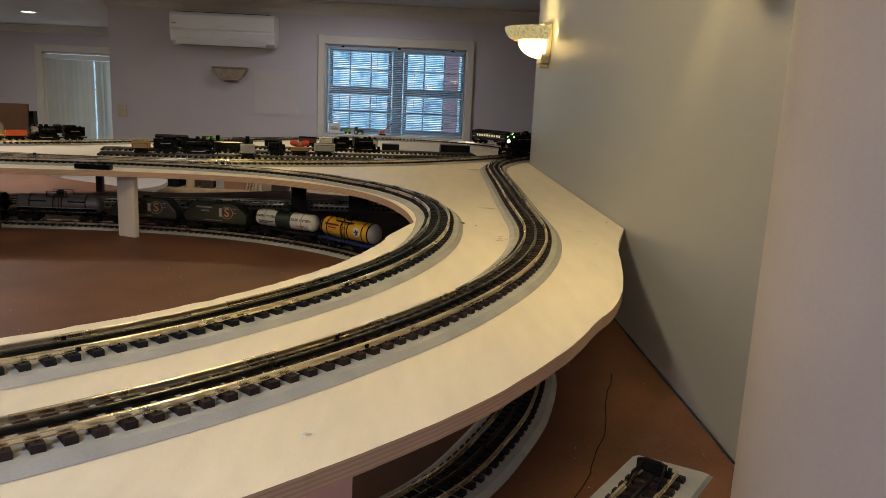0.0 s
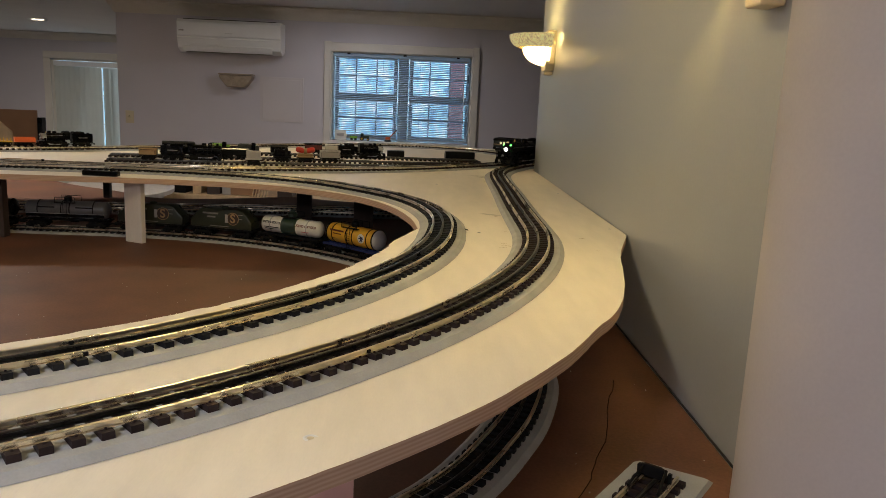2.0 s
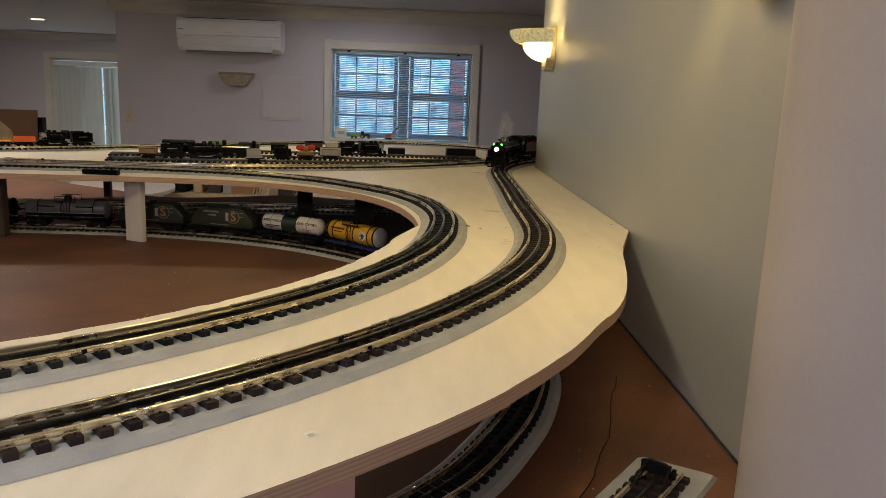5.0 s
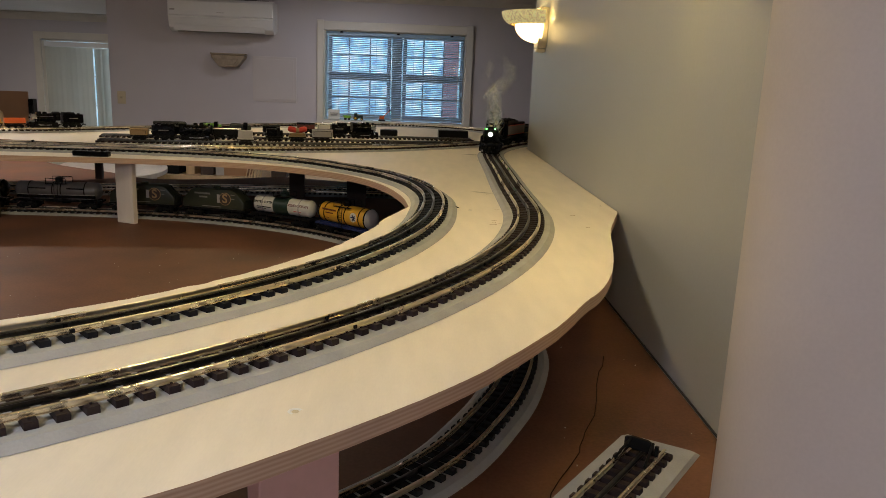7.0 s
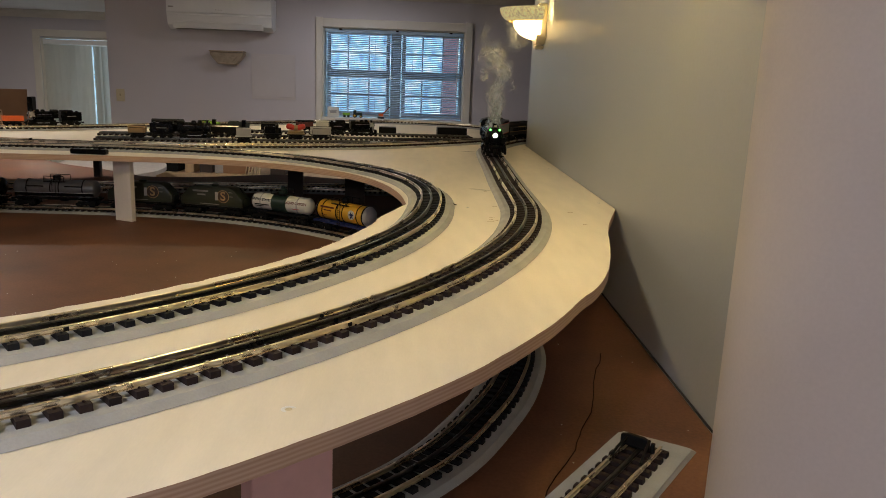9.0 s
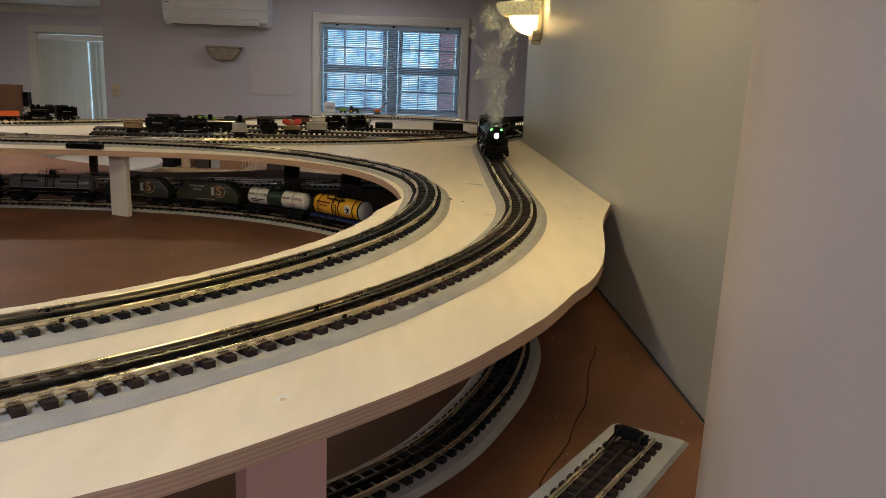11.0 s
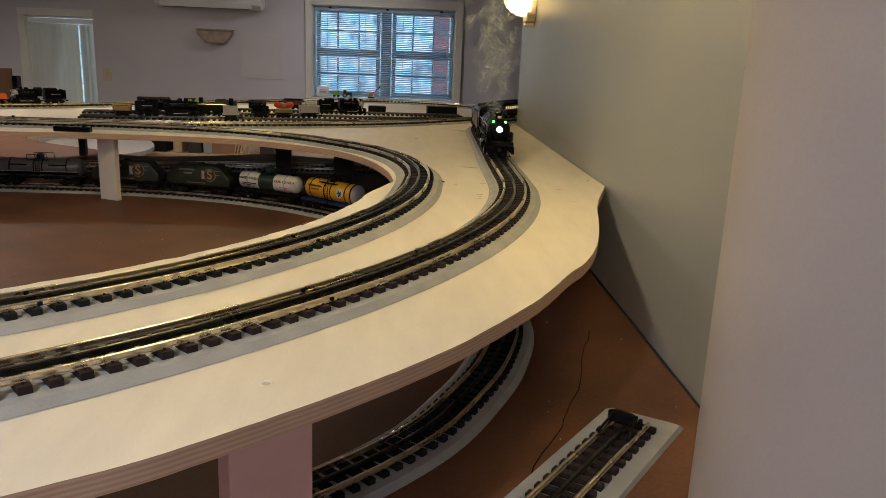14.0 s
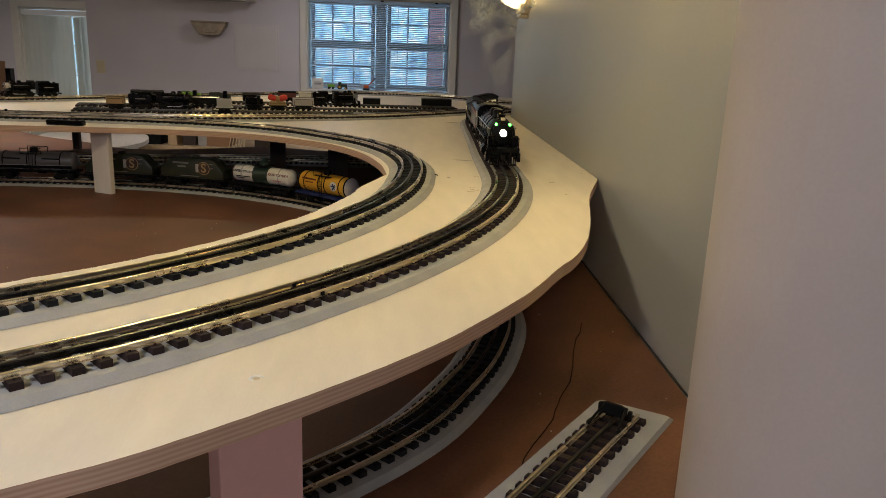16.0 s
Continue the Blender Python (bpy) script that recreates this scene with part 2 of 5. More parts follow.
COACH = material("dark_pullman_paint", (0.012, 0.017, 0.019), 0.4, vary=0.2, scale=30, spec=0.3)
GOLD = material("gold_emblem_paint", (0.42, 0.27, 0.12), 0.5, vary=0.2, scale=60)
FADED = material("faded_lettering_paint", (0.26, 0.25, 0.22), 0.5, vary=0.3, scale=60)
DARKWOOD = material("dark_stained_wood", (0.055, 0.035, 0.028), 0.6, vary=0.2, scale=4, fine=60, stretch=(8, 8, 1), bump=0.08)
CARDBOARD = material("cardboard", (0.36, 0.20, 0.11), 0.8, vary=0.12, scale=6, fine=200)
RUBBER = material("black_rubber", (0.02, 0.02, 0.02), 0.7, vary=0.2)


def soft_shadow():
    """A faint patchy brown film painted for blurred shadows; it lets the wood show through."""
    m = material("soft_shadow_film", (0.10, 0.075, 0.05), 0.8, vary=0.2, scale=60)
    nt = m.node_tree
    out = next(n for n in nt.nodes if n.type == "OUTPUT_MATERIAL")
    mix, tr, at = nt.nodes.new("ShaderNodeMixShader"), nt.nodes.new("ShaderNodeBsdfTransparent"), nt.nodes.new("ShaderNodeAttribute")
    at.attribute_name = "thick"
    nt.links.new(at.outputs["Fac"], mix.inputs[0])
    nt.links.new(tr.outputs[0], mix.inputs[1])
    nt.links.new(nt.nodes["Principled BSDF"].outputs[0], mix.inputs[2])
    nt.links.new(mix.outputs[0], out.inputs[0])
    return m


SOFT_SHADOW = soft_shadow()
GLASS = glass("window_glass")
GARDEN = foliage_backdrop()
SMOKE = smoke_material()
# the glow puts daylight on the pier; it is no lamp
REDBRICK = material("red_brick_pier_glow", (0.30, 0.19, 0.24), 0.8, vary=0.2, scale=8, glow=0.9)

# ---------------- mesh helpers ----------------


def part(name, bm, mat, parent=None, label="", m=None, smooth=False):
    me = bpy.data.meshes.new(name)
    bmesh.ops.recalc_face_normals(bm, faces=bm.faces)
    bm.to_mesh(me)
    bm.free()
    me.materials.append(mat)
    if smooth:
        me.shade_smooth()
        me.set_sharp_from_angle(angle=radians(38))
    ob = new(name, me)
    if parent:
        ob.parent = parent
    if m is not None:
        ob.matrix_basis = m
    if label:
        ob["label"] = label
    return ob


def thing(name, m, label, category, group="", kind=""):
    ob = new(name)
    ob.matrix_basis = m
    ob.empty_display_size = 0.02
    return tagged(ob, label, category, group, kind)


def box(sx, sy, sz, at=(0, 0, 0), bevel=0.0, bm=None, rot=None):
    """A box centred in x and y, standing on at."""
    bm = bm or bmesh.new()
    m = Matrix.Translation(at) @ (rot or Matrix()) @ Matrix.Translation((0, 0, sz / 2)) @ Matrix.Diagonal((sx, sy, sz, 1))
    r = bmesh.ops.create_cube(bm, size=1, matrix=m)
    if bevel:
        es = list({e for v in r["verts"] for e in v.link_edges})
        bmesh.ops.bevel(bm, geom=es, offset=bevel, segments=2, affect="EDGES", profile=0.5)
    return bm


def cyl(r, h, at=(0, 0, 0), axis="Z", r2=None, seg=20, bm=None, bevel=0.0):
    """A cylinder or cone centred on at, along an axis."""
    bm = bm or bmesh.new()
    rot = {"Z": Matrix(), "X": Matrix.Rotation(radians(90), 4, "Y"), "Y": Matrix.Rotation(radians(-90), 4, "X")}[axis]
    r_ = bmesh.ops.create_cone(bm, cap_ends=True, segments=seg, radius1=r, radius2=r if r2 is None else r2, depth=h,
                               matrix=Matrix.Translation(at) @ rot)
    if bevel:
        es = [e for e in {e for v in r_["verts"] for e in v.link_edges} if len(e.link_faces) == 2 and any(len(f.verts) > 4 for f in e.link_faces)]
        bmesh.ops.bevel(bm, geom=es, offset=bevel, segments=2, affect="EDGES", profile=0.5)
    return bm


def ball(r, at=(0, 0, 0), squash=(1, 1, 1), bm=None, seg=14):
    bm = bm or bmesh.new()
    bmesh.ops.create_uvsphere(bm, u_segments=seg, v_segments=seg // 2 + 1, radius=r,
                              matrix=Matrix.Translation(at) @ Matrix.Diagonal((*squash, 1)))
    return bm


def lathe(profile, seg=24, axis="Z", bm=None, at=(0, 0, 0), arc=360):
    """Turns (radius, height) points round an axis."""
    bm = bm or bmesh.new()
    rings = []
    n = seg if arc == 360 else seg + 1
    for k in range(n):
        a = radians(arc) * k / seg
        ring = []
        for r, h in profile:
            c, s = r * math.cos(a), r * math.sin(a)
            p = {"Z": (c, s, h), "X": (h, c, s), "Y": (c, h, s)}[axis]
            ring.append(bm.verts.new(Vector(p) + Vector(at)))
        rings.append(ring)
    for k in range(seg):
        a, b = rings[k], rings[(k + 1) % n]
        for j in range(len(profile) - 1):
            bm.faces.new((a[j], a[j + 1], b[j + 1], b[j]))
    bmesh.ops.remove_doubles(bm, verts=bm.verts, dist=1e-6)
    return bm


def tube(points, r, seg=6, bm=None):
    bm = bm or bmesh.new()
    pts = [Vector(p) for p in points]
    rings = []
    for i, p in enumerate(pts):
        d = (pts[min(i + 1, len(pts) - 1)] - pts[max(i - 1, 0)]).normalized()
        u = d.cross(Vector((0, 0, 1)) if abs(d.z) < 0.9 else Vector((1, 0, 0))).normalized()
        v = d.cross(u)
        rings.append([bm.verts.new(p + u * (r * math.cos(2 * math.pi * k / seg)) + v * (r * math.sin(2 * math.pi * k / seg))) for k in range(seg)])
    for a, b in zip(rings, rings[1:]):
        for k in range(seg):
            bm.faces.new((a[k], a[(k + 1) % seg], b[(k + 1) % seg], b[k]))
    bm.faces.new(rings[0])
    bm.faces.new(rings[-1][::-1])
    return bm


def prism(outline, depth, axis="Y", at=(0, 0, 0), bm=None, bevel=0.0):
    """A closed outline of (a, b) points, drawn out by depth along an axis (centred)."""
    bm = bm or bmesh.new()

    def put(a, b, d):
        return Vector({"Y": (a, d, b), "X": (d, a, b), "Z": (a, b, d)}[axis]) + Vector(at)
    lo = [bm.verts.new(put(a, b, -depth / 2)) for a, b in outline]
    hi = [bm.verts.new(put(a, b, depth / 2)) for a, b in outline]
    n = len(outline)
    bm.faces.new(lo)
    bm.faces.new(hi[::-1])
    for k in range(n):
        bm.faces.new((lo[k], hi[k], hi[(k + 1) % n], lo[(k + 1) % n]))
    if bevel:
        bmesh.ops.bevel(bm, geom=list(bm.edges), offset=bevel, segments=2, affect="EDGES", profile=0.5)
    return bm


def slab(outline, z0, z1, holes=()):
    """A board with holes: outlines in plan, between two heights, edges eased."""
    bm = bmesh.new()
    edges = []
    for loop in (outline, *holes):
        vs = [bm.verts.new((x, y, z1)) for x, y in loop]
        edges += [bm.edges.new((vs[k], vs[(k + 1) % len(vs)])) for k in range(len(vs))]
    bmesh.ops.triangle_fill(bm, use_beauty=True, use_dissolve=False, edges=edges)
    top = list(bm.faces)
    ex = bmesh.ops.extrude_face_region(bm, geom=top)
    for v in ex["geom"]:
        if isinstance(v, bmesh.types.BMVert):
            v.co.z = z0
    return bm


def smooth_line(points, step=0.01, rounds=2):
    """An even, rounded line through plan points."""
    p = [Vector((*q, 0)) for q in points]
    dense = []
    for i in range(len(p) - 1):
        a, b, c, d = p[max(i - 1, 0)], p[i], p[i + 1], p[min(i + 2, len(p) - 1)]
        n = max(2, int((c - b).length / step))
        for k in range(n):
            t = k / n
            dense.append(0.5 * (2 * b + (c - a) * t + (2 * a - 5 * b + 4 * c - d) * t * t + (3 * b - a - 3 * c + d) * t ** 3))
    dense.append(p[-1])
    for _ in range(rounds):
        dense = [dense[0]] + [(dense[i - 1] + 2 * dense[i] + dense[i + 1]) / 4 for i in range(1, len(dense) - 1)] + [dense[-1]]
    out, acc = [dense[0]], 0.0
    for a, b in zip(dense, dense[1:]):
        seg = (b - a).length
        while acc + seg >= step:
            f = (step - acc) / seg
            a = a.lerp(b, f)
            out.append(a.copy())
            seg = (b - a).length
            acc = 0.0
        acc += seg
    return out


def arc(cx, cy, r, a0, a1, n=40):
    return [(cx + r * math.cos(radians(a0 + (a1 - a0) * k / n)), cy + r * math.sin(radians(a0 + (a1 - a0) * k / n))) for k in range(n + 1)]


def headings(line):
    out = []
    for i, p in enumerate(line):
        d = (line[min(i + 1, len(line) - 1)] - line[max(i - 1, 0)]).normalized()
        out.append((p, d, Vector((d.y, -d.x, 0))))
    return out


def sweep(line, profile, z, bm=None):
    """Draws a closed (side, height) profile along a plan line."""
    bm = bm or bmesh.new()
    rings = [[bm.verts.new((p.x + s.x * u, p.y + s.y * u, z + v)) for u, v in profile] for p, d, s in headings(line)]
    n = len(profile)
    for a, b in zip(rings, rings[1:]):
        for k in range(n):
            bm.faces.new((a[k], a[(k + 1) % n], b[(k + 1) % n], b[k]))
    bm.faces.new(rings[0])
    bm.faces.new(rings[-1][::-1])
    return bm


def writing(name, text, size, mat, parent, m, bold=0.0):
    cu = bpy.data.curves.new(name, "FONT")
    cu.body, cu.size, cu.align_x, cu.align_y, cu.extrude, cu.offset = text, size, "CENTER", "CENTER", 0.0003, bold
    tmp = bpy.data.objects.new("tmp", cu)
    me = bpy.data.meshes.new_from_object(tmp)
    bpy.data.objects.remove(tmp)
    bpy.data.curves.remove(cu)
    me.materials.append(mat)
    ob = new(name, me)
    ob.parent = parent
    ob.matrix_basis = m
    return ob


# ---------------- track ----------------
RB, TH, RH = 0.0056, 0.0060, 0.0056     # roadbed, tie and rail heights
TOP = RB + TH + RH
ROADBED_PROFILE = [(-0.0455, 0), (-0.0375, RB), (0.0375, RB), (0.0455, 0)]
RAIL_PROFILE = [(-0.0021, 0), (-0.0021, 0.0007), (-0.0007, 0.0012), (-0.0007, 0.0038), (-0.0018, 0.0044), (-0.0016, 0.0053), (-0.0009, RH), (0.0009, RH),
                (0.0016, 0.0053), (0.0018, 0.0044), (0.0007, 0.0038), (0.0007, 0.0012), (0.0021, 0.0007), (0.0021, 0)]
TIE_STEP = 0.0190


def tie_mesh():
    bm = box(0.0090, 0.0560, TH, bevel=0.0)
    for v in bm.verts:
        if v.co.z > TH * 0.9 and abs(v.co.y) > 0.025:
            v.co.y *= 0.985
    for s in (-1, 1):
        box(0.0016, 0.0014, 0.0014, (0, s * 0.0222, TH - 0.0001), bm=bm)
    return bm


def track(label, points, z, single=True, ties=TIE, joints=(), group="", roadbed=True):
    """Three-rail model track along a plan line: roadbed, ties, three rails."""
    line = smooth_line(points, 0.012)
    t = thing("railway_track", Matrix(), label, "model track", group)
    if roadbed:
        part("roadbed", sweep(line, ROADBED_PROFILE, z + 0.0005), ROADBED, t)
    zb = z + RB if roadbed else z
    bright = RAIL if single or roadbed else RAILB
    for off, mat, name in ((-0.0187, bright, "rail"), (0.0, RAILB, "centre_rail"), (0.0187, bright, "rail")):
        side = [p + s * off for p, d, s in headings(line)]
        part(name, sweep(side, RAIL_PROFILE, zb + TH), mat, t, smooth=True)
    for q in joints:
        p, d, s = min(headings(line), key=lambda h: (h[0].xy - Vector(q)).length)
        for off in (-0.0187, 0.0, 0.0187):
            a = p + s * off
            part("rail_joiner", box(0.004, 0.0042, 0.0034), MATTE, t, m=Matrix.Translation((a.x, a.y, zb + TH + 0.0004)) @ Matrix.Rotation(math.atan2(d.y, d.x), 4, "Z"))
    marks = headings(smooth_line(points, TIE_STEP))
    poses = [Matrix.Translation((p.x, p.y, zb)) @ Matrix.Rotation(math.atan2(d.y, d.x) + random.uniform(-0.012, 0.012), 4, "Z") for p, d, s in marks]
    src = tie_mesh()
    if single:
        me = bpy.data.meshes.new("tie")
        src.to_mesh(me)
        me.materials.append(ties)
        poses.sort(key=lambda q: (q.translation.xy - Vector((0.1, 0.3))).length)
        for k, m in enumerate(poses[:300]):
            ob = new("tie", me)
            ob.parent, ob.matrix_basis = t, m
        poses = poses[300:]
    if poses:
        me = bpy.data.meshes.new("ties")
        vs, fs = [], []
        src.verts.ensure_lookup_table()
        src.faces.ensure_lookup_table()
        for m in poses:
            o = len(vs)
            vs += [tuple(m @ v.co) for v in src.verts]
            fs += [[o + v.index for v in f.verts] for f in src.faces]
        me.from_pydata(vs, [], fs)
        me.materials.append(ties)
        ob = new("ties", me)
        ob.parent = t
        ob["kind"] = "stuff"
    src.free()
    return t

# ---------------- the room ----------------


def room():
    def wall(name, sx, sy, sz, at, mat, label, cat="wall"):
        return tagged(part(name, box(sx, sy, sz), mat, m=Matrix.Translation(at)), label, cat, kind="structure")

    tagged(part("floor", box(9, 14, 0.1), FLOOR, m=pose(-1.5, 3.5, -0.1)), "beige carpeted room floor", "floor", kind="structure")
    tagged(part("ceiling", box(9, 14, 0.1), CEIL, m=pose(-1.5, 3.5, ZC)), "off-white flat painted ceiling", "ceiling", kind="structure")
    # back wall pieces round the window opening (x -0.70..0.41, z 1.31..1.995)
    x0, x1, z0, z1, xl, xr = -0.685, 0.395, 1.325, 1.99, -2.275, 3.0
    for k, (a, b, c, d) in enumerate(((xl, x0, 0, ZC), (x1, xr, 0, ZC), (x0, x1, 0, z0), (x0, x1, z1, ZC))):
        wall("wall_back_%d" % (k + 1), b - a, 0.16, d - c, ((a + b) / 2, YB + 0.08, c), WALL, "grey-blue painted wall around the window")
    wall("wall_recess_side", 0.12, YR - YB - 0.16, ZC, (xl + 0.06, (YB + 0.16 + YR) / 2, 0), WALL, "grey-blue painted side wall of the recess")
    # recess wall with the sliding door opening
    yr = YR
    for k, (a, b, c, d) in enumerate(((-6, -4.705, 0, ZC), (-3.205, xl, 0, ZC), (-4.705, -3.205, 1.965, ZC))):
        wall("wall_recess_%d" % (k + 1), b - a, 0.16, d - c, ((a + b) / 2, yr + 0.08, c), WALL, "grey-blue painted wall beside the sliding door")
    wall("wall_left", 0.1, 14, ZC, (-5.95, 3.5, 0), WALL, "grey-blue painted side wall")
    wall("wall_front", 9, 0.1, ZC, (-1.5, -3.45, 0), WALL, "grey-blue painted wall")
    wall("wall_right", 0.1, 14, ZC, (2.95, 3.5, 0), WALL, "grey-blue painted side wall")
    wall("wall_partition", 0.14, 5.70, ZC, (WX + 0.07, 2.715 - 2.85, 0), WALL2, "smooth grey painted partition wall beside the layout")
    # rounded pier by the camera
    bm = cyl(0.130, ZC, (0, 0, ZC / 2), seg=64)
    tagged(part("wall_pier", bm, COLUMN, m=pose(0.512, 0.376, 0), smooth=True), "off-white rounded painted wall pier", "column", kind="structure")
    # crown moulding
    prof = [(0, 0), (0.012, 0), (0.020, 0.012), (0.030, 0.030), (0.055, 0.055), (0.065, 0.075), (0.075, 0.078), (0.075, 0.09), (0, 0.09)]

    def crown(a, b, flip):
        bm = sweep([Vector((*a, 0)), Vector((*b, 0))], [(u * flip, v) for u, v in prof], ZC - 0.092)
        tagged(part("crown_trim", bm, TRIM), "cream crown moulding along the ceiling", "moulding", kind="structure")
    crown((xl, YB), (2.9, YB), 1)
    crown((-5.9, yr), (xl, yr), 1)
    crown((xl, YB - 0.0), (xl, yr), -1)


def window():
    t = thing("window_1", pose(-0.153, YB, 1.66), "cream-trimmed twin sash window with lowered horizontal blinds", "window", kind="structure")
    w, h = 1.08, 0.665
    for sx in (-1, 1):
        part("casing", box(0.052, 0.022, h + 0.13, bevel=0.004), TRIM, t, m=pose(sx * (w / 2 + 0.014), -0.012, -h / 2 - 0.071))
    part("casing", box(w - 0.014, 0.022, 0.062, bevel=0.004), TRIM, t, m=pose(0, -0.011, h / 2 - 0.010))
    part("window_sill", box(w - 0.014, 0.09, 0.03, bevel=0.005), TRIM, t, m=pose(0, -0.02, -h / 2 - 0.03))
    part("apron", box(w - 0.014, 0.016, 0.04, bevel=0.003), TRIM, t, m=pose(0, -0.009, -h / 2 - 0.072))
    for sx in (-1, 1):
        part("jamb", box(0.02, 0.16, h), TRIM, t, m=pose(sx * (w / 2 - 0.010), 0.08, -h / 2))
    part("head", box(w - 0.04, 0.16, 0.016), TRIM, t, m=pose(0, 0.08, h / 2 - 0.016))
    part("mullion", box(0.075, 0.06, h - 0.017), WHITE, t, m=pose(0.012, 0.11, -h / 2))
    for cx, ww in ((-0.272, 0.475), (0.290, 0.465)):
        for cz, hh in ((-h / 2 + 0.008, 0.315), (-0.012, 0.325)):
            s = part("window_sash", box(ww, 0.03, 0.032), WHITE, t, m=pose(cx, 0.115, cz))
            part("rail", box(ww, 0.03, 0.028), WHITE, s, m=pose(0, 0, hh - 0.028))
            for sx in (-1, 1):
                part("stile", box(0.028, 0.03, hh - 0.062), WHITE, s, m=pose(sx * (ww / 2 - 0.014), 0, 0.033))
            for k in (-1, 1):
                part("muntin", box(0.011, 0.018, hh - 0.062), WHITE, s, m=pose(k * ww / 6, 0, 0.033))
            part("muntin", box(ww - 0.06, 0.017, 0.011), WHITE, s, m=pose(0, 0, hh / 2))
            g = part("pane", box(ww - 0.06, 0.003, hh - 0.062), GLASS, s, m=pose(0, 0.010, 0.033))
            g.visible_shadow = False
    b = thing("window_blind", pose(-0.153, YB, 1.66), "lowered white horizontal slat blind in the window", "blind")
    part("head_rail", box(w - 0.05, 0.028, 0.026, bevel=0.003), BLIND, b, m=pose(0, 0.032, h / 2 - 0.044))
    for k in (-0.40, 0.02, 0.42):
        part("bracket", box(0.022, 0.012, 0.010), MATTE, b, m=pose(k, 0.013, h / 2 - 0.026))
    n = 44
    bm = prism([(-0.0115, 0), (0, 0.0022), (0.0115, 0), (0, 0.0014)], w - 0.056, "X")
    me = bpy.data.meshes.new("slat")
    bm.to_mesh(me)
    bm.free()
    me.materials.append(BLIND)
    for k in range(n):
        ob = new("slat", me)
        ob.parent = b
        ob.matrix_basis = pose(random.uniform(-0.001, 0.001), 0.034, h / 2 - 0.056 - k * (h - 0.075) / n, 21 + random.uniform(-3, 3), random.uniform(-0.12, 0.12), 0)
    for k in (-0.42, -0.14, 0.14, 0.42):
        part("ladder_cord", tube([(k, 0.019, h / 2 - 0.05), (k, 0.019, -h / 2 + 0.02)], 0.0011), BLIND, b)
    part("bottom_rail", box(w - 0.056, 0.022, 0.012, bevel=0.003), BLIND, b, m=pose(0, 0.034, -h / 2 + 0.006))
    part("wand", tube([(0.47, 0.012, h / 2 - 0.05), (0.475, 0.010, -0.20)], 0.003), WHITE, b)
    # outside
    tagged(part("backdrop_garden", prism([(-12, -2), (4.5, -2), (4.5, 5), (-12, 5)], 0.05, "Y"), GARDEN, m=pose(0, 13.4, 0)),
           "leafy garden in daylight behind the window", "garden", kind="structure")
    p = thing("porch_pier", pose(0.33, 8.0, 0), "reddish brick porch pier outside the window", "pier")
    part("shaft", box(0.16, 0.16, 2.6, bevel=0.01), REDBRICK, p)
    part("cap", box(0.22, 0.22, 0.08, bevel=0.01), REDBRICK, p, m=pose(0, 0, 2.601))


def sliding_door():
    t = thing("door_1", pose(-3.955, YR, 0), "white sliding glass door in a cream casing", "door", kind="structure")
    for sx in (-1, 1):
        part("casing", box(0.085, 0.025, 1.965, bevel=0.004), TRIM, t, m=pose(sx * 0.783, -0.013, 0))
        part("jamb", box(0.03, 0.14, 1.945), TRIM, t, m=pose(sx * 0.734, 0.09, 0))
    part("casing", box(1.651, 0.024, 0.085, bevel=0.004), TRIM, t, m=pose(0, -0.013, 1.9655))
    part("head_jamb", box(1.43, 0.14, 0.018), TRIM, t, m=pose(0, 0.09, 1.946))
    for cx, dy, w in ((-0.46, 0.10, 0.51), (0.245, 0.135, 0.93)):
        s = part("door_leaf", box(w, 0.03, 0.07), WHITE, t, m=pose(cx, dy, 0.01))
        part("rail", box(w, 0.03, 0.06), WHITE, s, m=pose(0, 0, 1.86))
        for sx in (-1, 1):
            part("stile", box(0.05, 0.03, 1.788), WHITE, s, m=pose(sx * (w / 2 - 0.025), 0, 0.071))
        for k in range(1, 5):
            part("muntin", box(w - 0.102, 0.016, 0.016), WHITE, s, m=pose(0, 0, 0.071 + 0.36 * k))
        g = part("pane", box(w - 0.104, 0.004, 1.786), GLASS, s, m=pose(0, 0.012, 0.0715))
        g.visible_shadow = False
    b = thing("vertical_blind", pose(-3.955, YR, 0), "white vertical vane blind partly closed over the door", "blind")
    part("head_rail", box(1.42, 0.05, 0.060, bevel=0.004), WHITE, b, m=pose(0, 0.02, 1.880))
    # closed vanes, a slit of daylight, then a bunch turned open
    xs = [-0.683 + 0.064 * k for k in range(9)] + [-0.078, -0.046, -0.014, 0.016, 0.044] + [0.155 + 0.066 * k for k in range(9)]
    for k, x in enumerate(xs):
        a = random.uniform(6, 12) if k < 9 else random.uniform(38, 58) if k < 14 else random.uniform(15, 30)
        bm = prism([(-0.036, 0), (0, 0.004), (0.036, 0), (0, 0.0025)], 1.85, "Z")
        part("vane", bm, VANE, b, m=pose(x, 0.035, 0.950, 0, 0, a))


